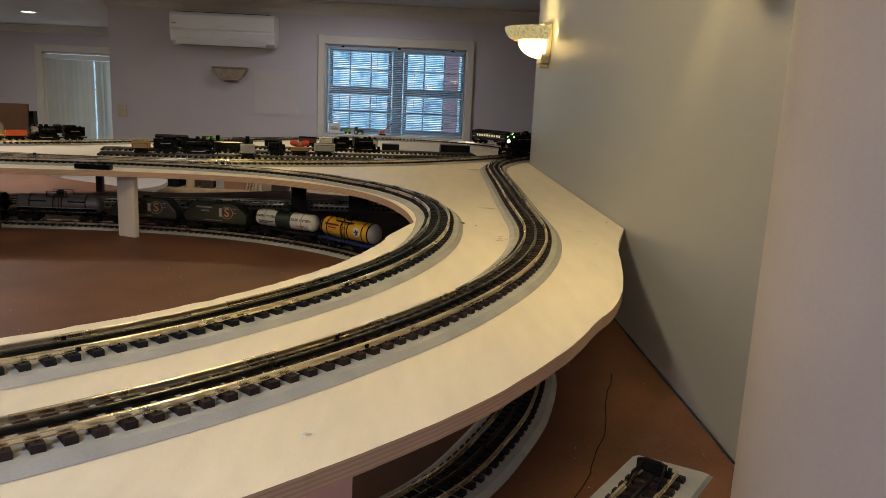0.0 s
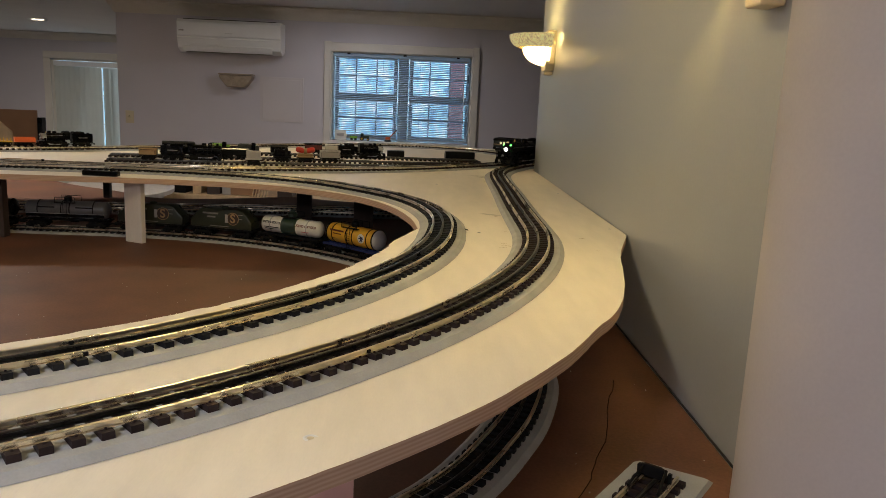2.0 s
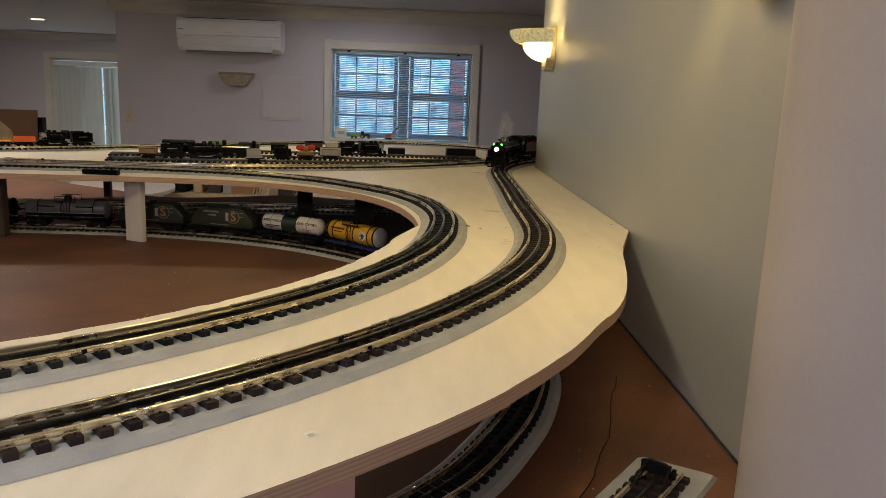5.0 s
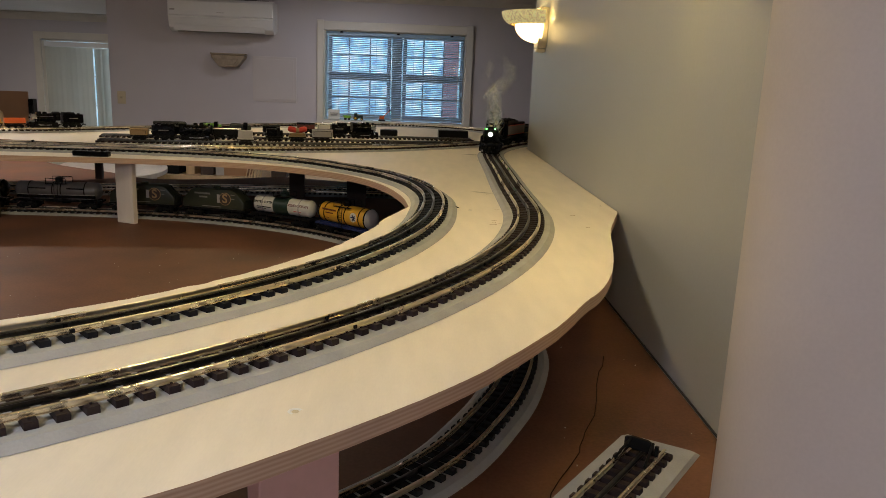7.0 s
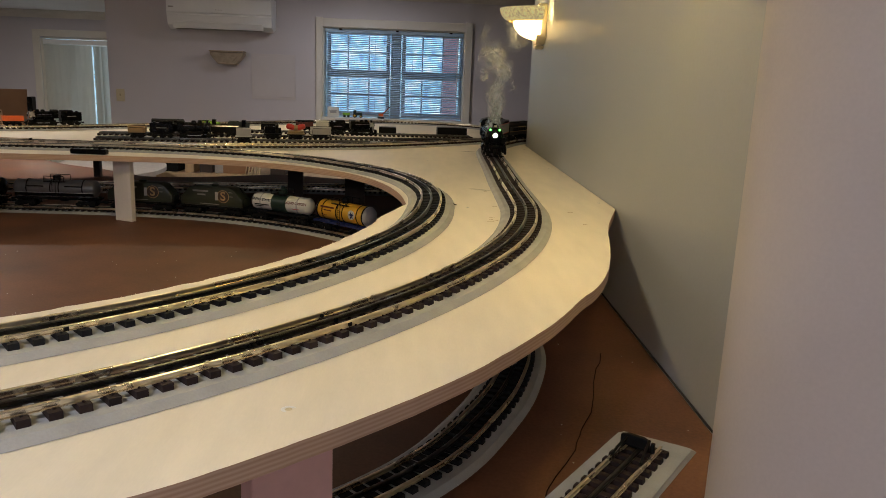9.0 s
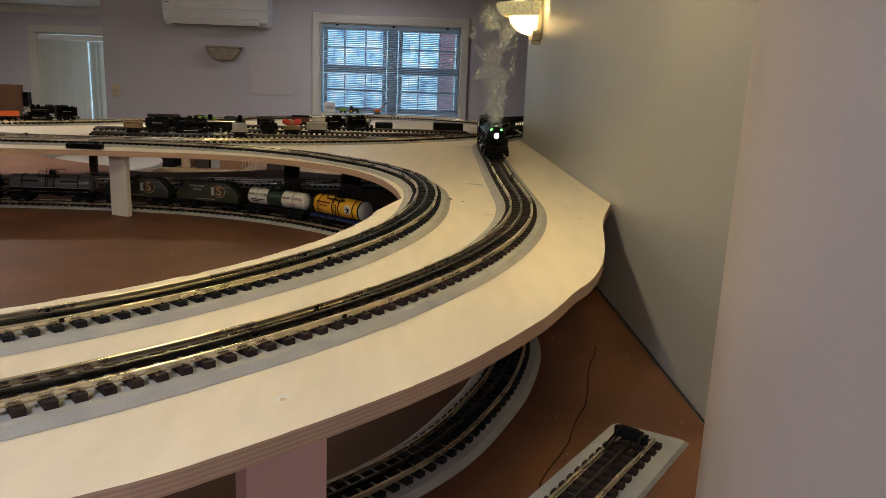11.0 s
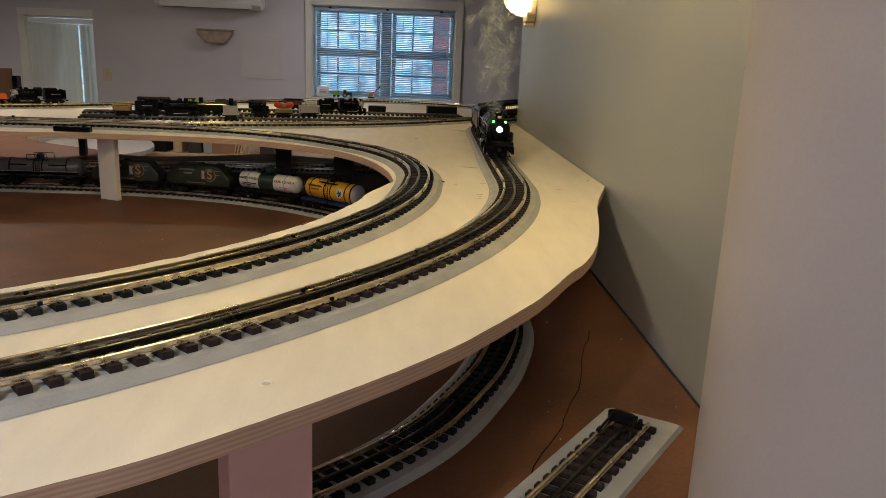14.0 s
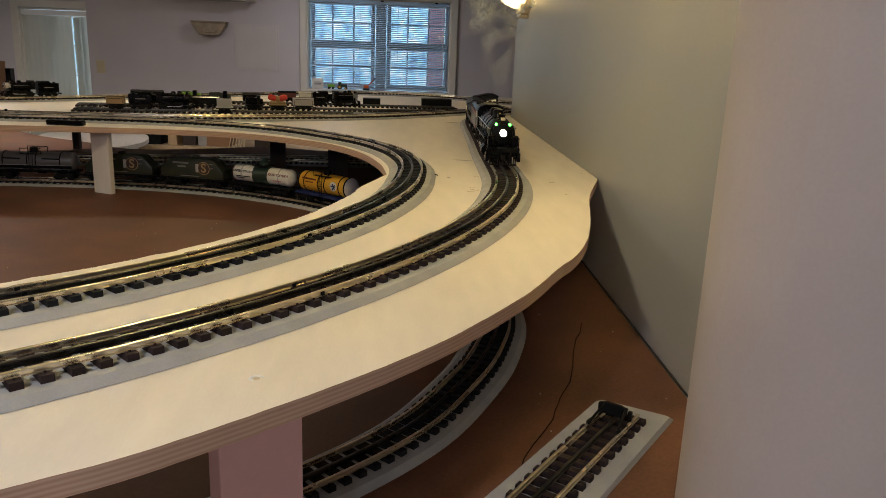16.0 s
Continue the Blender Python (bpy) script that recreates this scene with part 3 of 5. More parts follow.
def air_conditioner():
    t = thing("air_conditioner", pose(-1.398, YB, 1.920), "white wall-mounted mini-split air conditioner", "air conditioner")
    w, h, d = 0.745, 0.230, 0.18
    prof = [(0, 0.03), (0, h), (-d + 0.02, h), (-d, h - 0.02), (-d, 0.116), (-d + 0.010, 0.111), (-d + 0.010, 0.106), (-d + 0.002, 0.100), (-d + 0.022, 0.03), (-0.10, 0.0)]
    part("body", prism(prof, w, "X", bevel=0.003), WHITE, t)
    part("louvre", box(w - 0.10, 0.010, 0.050, bevel=0.003), WHITE, t, m=pose(-0.01, -d + 0.022, 0.008, 28))
    part("air_slot", box(w - 0.12, 0.02, 0.004), GREYCAR, t, m=pose(-0.01, -0.115, 0.003, 20))
    part("intake_grille", box(w - 0.08, d - 0.05, 0.004), MATTE, t, m=pose(0, -d / 2, h + 0.0005))
    part("brand_plate", box(0.035, 0.002, 0.010), GREYCAR, t, m=pose(-0.34, -d - 0.0012, 0.145))
    for k in range(3):
        part("indicator", box(0.008, 0.002, 0.005), GREYCAR, t, m=pose(-0.02 + k * 0.02, -d - 0.0012, 0.135))


def sconce(m, lit, label):
    """Half-bowl wall light on a stepped back plate; local +x points away from the wall."""
    t = thing("wall_sconce", m, label, "wall lamp", "wall sconces")
    glassm, rim = (LAMPGLASS, LAMPRIM) if lit else (CREAM, CREAM)
    plate = [(-0.045, -0.030), (-0.030, -0.052), (0.030, -0.052), (0.045, -0.030), (0.048, 0.060), (0.048, 0.078), (-0.048, 0.078), (-0.048, 0.060)]
    part("back_plate", prism([(a * 1.25, b) for a, b in plate], 0.030, "X", (0.016, 0, 0), bevel=0.003), CREAM, t)
    part("finial", prism([(-0.022, -0.066), (0.022, -0.066), (0.026, -0.054), (-0.026, -0.054)], 0.03, "X", (0.016, 0, 0), bevel=0.003), CREAM, t)
    bowl = [(0.083 * math.sin(radians(a)) + 0.002, 0.022 - 0.059 * math.cos(radians(a))) for a in range(2, 91, 8)]
    half = lathe([(r, z) for r, z in bowl] + [(r - 0.004, z + 0.002) for r, z in reversed(bowl)], 40, arc=180)
    part("bowl", half, glassm, t, "glowing alabaster glass bowl" if lit else "", m=pose(0.02, 0, 0, 0, 0, -90), smooth=True)
    flare = [(0.094, 0.022), (0.104, 0.024), (0.116, 0.030), (0.126, 0.042), (0.131, 0.054), (0.132, 0.062), (0.128, 0.064), (0.122, 0.052), (0.112, 0.040), (0.100, 0.032), (0.090, 0.028)]
    part("rim", lathe(flare, 40, arc=180), rim, t, m=pose(0.02, 0, 0, 0, 0, -90), smooth=True)
    bm = bmesh.new()
    for k in range(22):
        a = radians(-86 + 172 * k / 21)
        ball(0.0036, (0.02 + 0.100 * math.cos(a), 0.100 * math.sin(a), 0.0245), bm=bm, seg=6)
    part("bead_band", bm, BRASS, t)


def wall_fittings():
    sconce(pose(WX, 2.43, 1.816, 0, 0, 180), True, "lit half-bowl glass wall sconce on a cream plate")
    lamp("sconce_lamp", "POINT", pose(WX - 0.062, 2.43, 1.862), 2.3, (1.0, 0.76, 0.30), radius=0.02)
    sconce(pose(WX, 0.70, 1.835, 0, 0, 180), True, "lit half-bowl glass wall sconce near the pier")
    lamp("sconce_lamp", "POINT", pose(WX - 0.105, 0.70, 1.915), 7.6, (1.0, 0.74, 0.22), radius=0.02)
    u = thing("wall_sconce", pose(-1.376, YB, 1.728), "unlit cream trough sconce on the back wall", "wall lamp", "wall sconces")
    tr = [(-0.122, 0.044), (0.122, 0.044), (0.122, 0.024), (0.066, -0.044), (-0.066, -0.044), (-0.122, 0.024)]
    part("trough", prism(tr, 0.085, "Y", (0, -0.0435, 0), bevel=0.006), BRONZE, u)
    part("top_band", box(0.252, 0.095, 0.010, (0, -0.0485, 0.0445), bevel=0.002), BRONZE, u)
    part("front_panel", prism([(-0.078, 0.014), (0.078, 0.014), (0.046, -0.026), (-0.046, -0.026)], 0.008, "Y", (0, -0.0885, 0), bevel=0.003), BRONZE, u)
    p = thing("access_panel", pose(-1.05, YB, 1.607), "flat white painted access panel on the wall", "panel")
    part("frame", prism([(-0.163, -0.165), (0.163, -0.165), (0.163, 0.165), (-0.163, 0.165)], 0.004, "Y", (0, -0.003, 0), bevel=0.001), PANEL, p)
    part("door", prism([(-0.145, -0.147), (0.145, -0.147), (0.145, 0.147), (-0.145, 0.147)], 0.003, "Y", (0, -0.0068, 0), bevel=0.001), PANEL, p)
    s = thing("light_switch", pose(-2.195, YB, 1.431), "ivory toggle light switch plate", "light switch")
    part("plate", box(0.062, 0.006, 0.092, bevel=0.002), IVORY, s, m=pose(0, -0.0035, -0.046))
    part("toggle", box(0.010, 0.014, 0.018, bevel=0.002), IVORY, s, m=pose(0, -0.013, -0.006, 20))
    # the last two fixtures are added out of view with their fill lamps
    for k, (x, y) in enumerate(DOWNLIGHTS):
        d = thing("ceiling_light", pose(x, y, ZC), "lit round recessed ceiling light", "ceiling light", "ceiling lights")
        part("trim_ring", lathe([(0.062, -0.001), (0.062, -0.006), (0.085, -0.004), (0.085, -0.0005)], 28), WHITE, d)
        part("lens", cyl(0.060, 0.003, (0, 0, -0.0026), seg=28), DOWN, d)


# ---------------- the layout's boards ----------------
NEAR_EDGE = [(-2.6, -0.14), (-1.6, -0.17), (-1.03, -0.185), (-0.70, -0.13), (-0.40, -0.04), (-0.22, 0.06), (-0.081, 0.155), (-0.034, 0.186), (0.021, 0.233),
             (0.084, 0.294), (0.123, 0.335), (0.169, 0.390), (0.228, 0.477), (0.264, 0.537), (0.306, 0.622), (0.330, 0.662), (0.361, 0.742), (0.385, 0.827),
             (0.410, 0.940), (0.430, 1.04)]
INNER_C, INNER_R = (-0.923, 1.203), 1.0505
INNER_FAR = [(0.130, 1.256), (0.122, 1.364), (0.093, 1.489), (0.055, 1.580), (0.011, 1.659), (-0.071, 1.755), (-0.180, 1.861), (-0.271, 1.918), (-0.369, 1.963),
             (-0.544, 2.006), (-0.767, 2.018), (-0.929, 2.000), (-1.187, 1.966), (-1.650, 1.889), (-2.061, 1.755), (-2.329, 1.498), (-2.432, 1.138), (-2.329, 0.778), (-2.061, 0.480), (-1.650, 0.284), (-1.290, 0.207), (-1.074, 0.198)]
HOLE_FAR = [(0.081, 1.236), (0.070, 1.330), (0.055, 1.400), (0.020, 1.515), (-0.036, 1.625), (-0.105, 1.712), (-0.205, 1.786), (-0.300, 1.838),
            (-0.42, 1.873), (-0.62, 1.884), (-0.90, 1.862), (-1.15, 1.830), (-1.6, 1.745), (-1.95, 1.62), (-2.18, 1.40), (-2.26, 1.10), (-2.18, 0.80), (-1.95, 0.54), (-1.58, 0.365), (-1.25, 0.295)]
INNER_HOLE = (-0.88, 1.20, 0.928)
OUTER_C, OUTER_R = (-0.979, 1.259), 1.2866


def boards():
    near = [(p.x, p.y) for p in smooth_line(NEAR_EDGE, 0.012)]
    jag = [(x + random.uniform(-0.0003, 0.0003), y + random.uniform(-0.0003, 0.0003)) for x, y in near]
    outline = jag + [(0.448, 1.105), (0.497, 1.262), (0.497, 2.725), (1.25, 2.725), (1.25, 4.05), (0.30, 3.99), (-0.20, 3.90), (-0.50, 3.68), (-0.90, 3.26), (-1.16, 2.97), (-1.40, 2.78), (-1.75, 2.64), (-2.6, 2.5)]
    hole_near = [(p.x, p.y) for p in smooth_line(arc(*INNER_HOLE, -100, -9, 60) + [(0.041, 1.095)], 0.012)]
    hole_near = [(x + random.uniform(-0.0018, 0.0018), y + random.uniform(-0.0018, 0.0018)) for x, y in hole_near]
    hole = hole_near + [(p.x, p.y) for p in smooth_line(HOLE_FAR, 0.02)]
    hole2 = [(-1.30, 2.16), (-0.90, 2.14), (-0.78, 2.19), (-0.80, 2.235), (-0.95, 2.27), (-1.30, 2.30)]
    deck = tagged(part("plywood_deck", slab(outline, ZD - 0.015, ZD, (hole, hole2)), PLY),
                  "bare birch plywood upper deck with a curved cut-out", "plywood deck")
    for x, y in ((0.478, 1.33), (0.470, 1.95), (0.472, 2.55), (0.120, 2.05), (0.20, 1.22)):
        part("screw", lathe([(0, 0.0004), (0.0030, 0.0004), (0.0034, 0.0)], 12), STEEL, deck, m=pose(x, y, ZD + 0.0002))
    far = [(p.x, p.y) for p in smooth_line([(0.496, 3.30), (0.10, 3.02), (-0.25, 2.97), (-0.49, 3.06), (-0.72, 2.93), (-1.00, 2.84), (-1.22, 3.00), (-1.55, 3.20), (-1.80, 3.50), (-1.95, 3.90), (-2.6, 4.0)], 0.05)]
    lower = slab([(-2.6, -0.45), (0.494, -0.45)] + far, ZL - 0.02, ZL)
    tagged(part("lower_board", lower, BROWN), "brown painted lower layout board", "layout board")
    # benchwork legs
    for x, y in ((0.40, -0.30), (0.40, 2.5), (-0.9, 2.6), (-2.4, 2.5), (-2.4, -0.3), (-1.0, -0.3)):
        leg = thing("table_leg", pose(x, y, 0), "square pine leg under the lower board", "table leg", "bench legs")
        part("leg_post", box(0.085, 0.085, ZL - 0.021, bevel=0.004), WOOD, leg)
    for x, y in ((1.15, 2.85), (1.15, 3.9), (-0.1, 3.85)):
        leg = thing("table_leg", pose(x, y, 0), "tall square pine leg under the deck", "table leg", "deck legs")
        part("leg_post", box(0.06, 0.06, ZD - 0.016, bevel=0.004), WOOD, leg)

    # black strip added where the gap beside the wall lies dark
    g = thing("gap_shade_strip", Matrix(), "thin black strip added for the dark gap at the wall's foot", "trim")
    part("strip", tube([(0.4966, 2.6, ZL + 0.0012), (0.4966, 1.4, ZL + 0.0012), (0.4966, 0.52, ZL + 0.0012)], 0.0017, 6), RUBBER, g)

    def riser(x, y, a, mat, label, w=0.062, d=0.020):
        r = thing("deck_riser", pose(x, y, ZL, 0, 0, a), label, "support post", "deck risers")
        part("upright", box(w, d, ZD - 0.0165 - ZL, bevel=0.0015), mat, r)
    riser(0.024, 0.292, 36, PINK, "flat wooden riser post under the deck, tinted for pink light", 0.064, 0.022)
    riser(-0.738, 1.928, -24, POST, "flat white-primed wooden riser post under the deck", 0.062, 0.016)
    riser(-0.345, 2.46, 6, DARKWOOD, "dark wooden riser post under the deck", 0.052, 0.045)
    riser(-0.125, 2.36, 4, DARKWOOD, "dark wooden riser post under the deck", 0.066, 0.045)
    riser(-1.187, 2.80, 4, DARKWOOD, "thin dark wooden riser post under the deck", 0.024, 0.030)
    riser(-1.135, 1.935, -8, DARKWOOD, "dark wooden riser post under the deck", 0.06, 0.024)


MAIN = [(-2.4, 2.28), (-1.8, 2.41), (-1.46, 2.53), (-1.24, 2.70), (-0.98, 2.98), (-0.66, 3.34), (-0.38, 3.63), (-0.16, 3.77), (0.06, 3.80), (0.238, 3.735), (0.376, 3.625), (0.50, 3.46), (0.68, 3.38), (0.83, 3.28), (0.90, 3.12),
        (0.820, 3.062), (0.614, 2.980), (0.490, 2.846), (0.413, 2.692), (0.357, 2.527), (0.331, 2.373), (0.323, 2.167), (0.318, 1.858), (0.311, 1.550), (0.309, 1.385)]
MAIN += arc(*OUTER_C, OUTER_R, -2, -78, 30) + [(-1.032, -0.040), (-1.547, -0.035), (-2.164, 0.006), (-2.627, 0.058)]
INNER = arc(*INNER_C, INNER_R, -98, -2, 40) + INNER_FAR
LOWER = [(-1.525, 0.176), (-2.033, 0.430), (-2.317, 0.816), (-2.378, 1.222), (-2.236, 1.608), (-1.952, 1.862), (-1.627, 1.973), (-1.271, 2.019), (-1.017, 2.034), (-0.814, 2.038), (-0.611, 2.019), (-0.428, 1.973), (-0.276, 1.907), (-0.134, 1.816), (-0.002, 1.694), (0.120, 1.526),
         (0.211, 1.344), (0.264, 1.141), (0.277, 0.953), (0.245, 0.797), (0.201, 0.684), (0.136, 0.564), (0.029, 0.450), (-0.093, 0.364), (-0.306, 0.262), (-0.611, 0.171), (-1.017, 0.120), (-1.505, 0.168)]


def tracks():
    track("dark-tied three-rail main track on grey roadbed", MAIN, ZD, joints=[(0.034, 0.473), (0.312, 1.55)])
    track("three-rail inner loop track on grey roadbed", INNER, ZD, ties=TIEB, joints=[(-0.205, 0.43), (0.0, 0.68)])
    track("three-rail lower loop track under the deck", LOWER, ZL, ties=TIEB)
    link = [(-1.958, 1.941), (-1.341, 2.049), (-0.981, 2.090), (-0.662, 2.121), (-0.446, 2.188), (-0.178, 2.316), (0.007, 2.440), (0.202, 2.625), (0.367, 2.825), (0.511, 3.042)]
    far = "grey three-rail track on the far deck"
    track("three-rail connecting track crossing the deck", link, ZD, single=False)
    track(far, [(-0.98, 2.33), (-0.6, 2.40), (0.0, 2.55), (0.25, 2.68)], ZD + 0.0005, single=False, group="yard tracks", roadbed=False)
    track(far, [(-1.05, 2.52), (-0.6, 2.62), (0.0, 2.70), (0.40, 2.86)], ZD + 0.0005, single=False, group="yard tracks", roadbed=False)
    track(far, [(-0.85, 2.82), (-0.5, 2.87), (0.1, 2.95), (0.30, 2.98)], ZD + 0.0005, single=False, group="yard tracks", roadbed=False)
    low = "three-rail siding on the lower board"
    track(low, [(-1.7, 2.33), (-1.03, 2.43), (-0.7, 2.52), (-0.3, 2.575), (0.15, 2.60)], ZL, single=False, group="lower sidings")
    track(low, [(-1.7, 2.45), (-1.0, 2.55), (-0.6, 2.64), (-0.2, 2.69), (0.2, 2.70)], ZL, single=False, group="lower sidings")
    # loose siding with a bumper by the wall
    t = track("short dead-end track on wide grey roadbed with bumper", [(0.069, 0.161), (0.166, 0.298), (0.255, 0.424), (0.323, 0.517), (0.392, 0.610)], ZL + RB, roadbed=False)
    outline = [(0.008, 0.181), (0.221, 0.456), (0.375, 0.661), (0.384, 0.665), (0.453, 0.625), (0.457, 0.617), (0.340, 0.459), (0.130, 0.166)]
    bm = slab(outline, ZL + 0.0004, ZL + RB)
    for v in bm.verts:
        if v.co.z > ZL + 0.005:
            v.co.x, v.co.y = v.co.x + (0.262 - v.co.x) * 0.045, v.co.y + (0.43 - v.co.y) * 0.03
    part("roadbed", bm, ROADBED, t, "wide bevelled grey roadbed")
    b = thing("bumper_stop", Matrix.Translation((0.376, 0.590, ZL + RB + TH + RH)) @ Matrix.Rotation(radians(53), 4, "Z"), "black plastic bumper stop at the track's end", "bumper")
    part("buffer_beam", prism([(-0.014, 0.001), (0.021, 0.001), (0.021, 0.013), (0.012, 0.016), (-0.006, 0.016), (-0.014, 0.013)], 0.005, "X", bevel=0.001), MATTE, b)
    for sy in (-1, 1):
        part("strut", tube([(0.0, sy * 0.013, 0.014), (-0.035, sy * 0.0175, 0.0008)], 0.0018), MATTE, b)
        part("post", box(0.004, 0.004, 0.012), MATTE, b, m=pose(0.001, sy * 0.0175, -0.0005))


room()
window()
sliding_door()
air_conditioner()
wall_fittings()
boards()
tracks()

# ---------------- rolling stock (local x forward, z = 0 on the rail heads) ----------------


def wheelset(r, parent, x, z, gauge=0.0365, mat=MATTE, spokes=0):
    bm = cyl(0.0022, gauge + 0.006, axis="Y", seg=8)
    for s in (-1, 1):
        cyl(r, 0.005, (0, s * gauge / 2, 0), "Y", seg=20, bm=bm)
        cyl(r + 0.0016, 0.0014, (0, s * (gauge / 2 - 0.0032), 0), "Y", seg=20, bm=bm)
        if spokes:
            for k in range(spokes):
                a = 2 * math.pi * k / spokes
                box(0.0022, 0.0012, r * 0.62, (0, s * (gauge / 2 + 0.0030), 0), bm=bm, rot=Matrix.Rotation(a, 4, "Y") @ Matrix.Translation((0, 0, r * 0.2)))
            cyl(r * 0.25, 0.003, (0, s * (gauge / 2 + 0.0030), 0), "Y", seg=10, bm=bm)
            box(0.006, 0.002, r * 0.3, (0, s * (gauge / 2 + 0.0034), -r * 0.75), bm=bm)
    return part("wheelset", bm, mat, parent, m=pose(x, 0, z))


def truck(parent, x, mat=MATTE, base=0.034, r=0.0088):
    """A four-wheel bogie with side frames, springs and two wheelsets."""
    bm = box(0.010, 0.040, 0.006, (0, 0, 0.010))
    for s in (-1, 1):
        prism([(-0.028, 0.006), (-0.022, 0.004), (-0.012, 0.010), (0.012, 0.010), (0.022, 0.004), (0.028, 0.006), (0.026, 0.013), (0.012, 0.017), (-0.012, 0.017), (-0.026, 0.013)],
              0.004, "Y", (0, s * 0.0245, 0), bm=bm)
        for k in (-1, 1):
            cyl(0.0032, 0.006, (k * base / 2, s * 0.026, 0.0088), "Y", seg=8, bm=bm)
        for k in (-0.004, 0.004):
            cyl(0.0022, 0.006, (k, s * 0.0265, 0.009), seg=8, bm=bm)
    f = part("bogie", bm, mat, parent, m=pose(x, 0, 0))
    return f, [wheelset(r, f, k * base / 2, r) for k in (-1, 1)]


def coupler(parent, x, s):
    bm = box(0.016, 0.006, 0.005, (0, 0, 0.011))
    box(0.006, 0.010, 0.009, (s * 0.009, 0, 0.009), bm=bm)
    part("coupler", bm, MATTE, parent, m=pose(x, 0, 0))


def underframe(t, length, mat=MATTE, width=0.050, z=0.019):
    bm = box(length, 0.012, 0.007, (0, 0, z))
    for s in (-1, 1):
        box(length * 0.98, 0.003, 0.005, (0, s * (width / 2 - 0.002), z + 0.002), bm=bm)
        box(0.004, width, 0.006, (s * (length / 2 - 0.003), 0, z + 0.001), bm=bm)
    for k in (-0.25, 0, 0.25):
        box(0.004, width - 0.006, 0.004, (k * length, 0, z + 0.0025), bm=bm)
    cyl(0.005, 0.022, (0.012, 0.012, z - 0.002), "X", seg=10, bm=bm)
    part("underframe", bm, mat, t)
    out = []
    for s in (-1, 1):
        f, ws = truck(t, s * (length / 2 - 0.038))
        out += ws
        coupler(t, s * (length / 2 + 0.005), s)
    return out


def railing(t, points, r=0.0008, mat=MATTE):
    part("handrail", tube(points, r, 5), mat, t)


def tank_body(t, length, r, z, mat, endmat, bands, bandmat, at=0.0):
    prof = [(0.0, -length / 2 - 0.007), (r * 0.6, -length / 2 - 0.005), (r * 0.93, -length / 2 + 0.001), (r, -length / 2 + 0.006)]
    prof = prof + [(a, -h) for a, h in reversed(prof)]
    part("tank", lathe(prof, 32, "X", at=(at, 0, z)), mat, t, smooth=True)
    for sgn in (-1, 1):
        p = [(0.0, sgn * (length / 2 + 0.0078)), (r * 0.62, sgn * (length / 2 + 0.0058)), (r * 0.95, sgn * (length / 2 - 0.0005)), (r + 0.0007, sgn * (length / 2 - 0.0055))]
        part("tank_end", lathe(p, 32, "X", at=(at, 0, z)), endmat, t, smooth=True)
    for x in bands:
        part("band", lathe([(r + 0.0004, -0.0016), (r + 0.0012, -0.0014), (r + 0.0012, 0.0014), (r + 0.0004, 0.0016)], 32, "X", at=(at + x, 0, z)), bandmat, t)


def dome_and_walkway(t, r, z, mat, w=0.030):
    part("dome", lathe([(0.010, -0.004), (0.010, 0.010), (0.0085, 0.013), (0.004, 0.0145), (0, 0.015)], 18, at=(0, 0, z + r)), mat, t, smooth=True)
    bm = bmesh.new()
    for s in (-1, 1):
        box(2 * w, 0.010, 0.0015, (0, s * 0.020, z + r * 0.82), bm=bm)
        for k in (-1, 0, 1):
            tube([(k * w * 0.95, s * 0.024, z + r * 0.82), (k * w * 0.95, s * 0.024, z + r * 0.82 + 0.017)], 0.0008, 5, bm=bm)
        tube([(-w * 0.95, s * 0.024, z + r * 0.82 + 0.017), (w * 0.95, s * 0.024, z + r * 0.82 + 0.017)], 0.0009, 5, bm=bm)
        for k in (-0.005, 0.005):
            tube([(k, s * 0.0255, z + r * 0.82), (k, s * (r + 0.002), z), (k, s * (r + 0.001), 0.022)], 0.0008, 5, bm=bm)
        for k in range(7):
            box(0.010, 0.001, 0.001, (0, s * (r + 0.0022), 0.026 + 0.006 * k), bm=bm)
    part("walkway", bm, MATTE, t)


def bars(t, where, mat, name="lettering_bar"):
    """Plain bars in place of lettering: (x, z, width, height) on a side at distance y."""
    for x, z, w, h, y in where:
        part(name, box(w, 0.0008, h), mat, t, m=pose(x, y, z))


def tank_car(m, length, r, body, end, under, label, band=MATTE):
    t = thing("tank_car", m, label, "model tank car", "lower freight train")
    underframe(t, length, under)
    z = 0.028 + r
    tank_body(t, length - 0.020, r, z, body, end, [-length * 0.32, -0.012, 0.012, length * 0.32], band)
    dome_and_walkway(t, r, z, end if end is MATTE else MATTE)
    return t, z


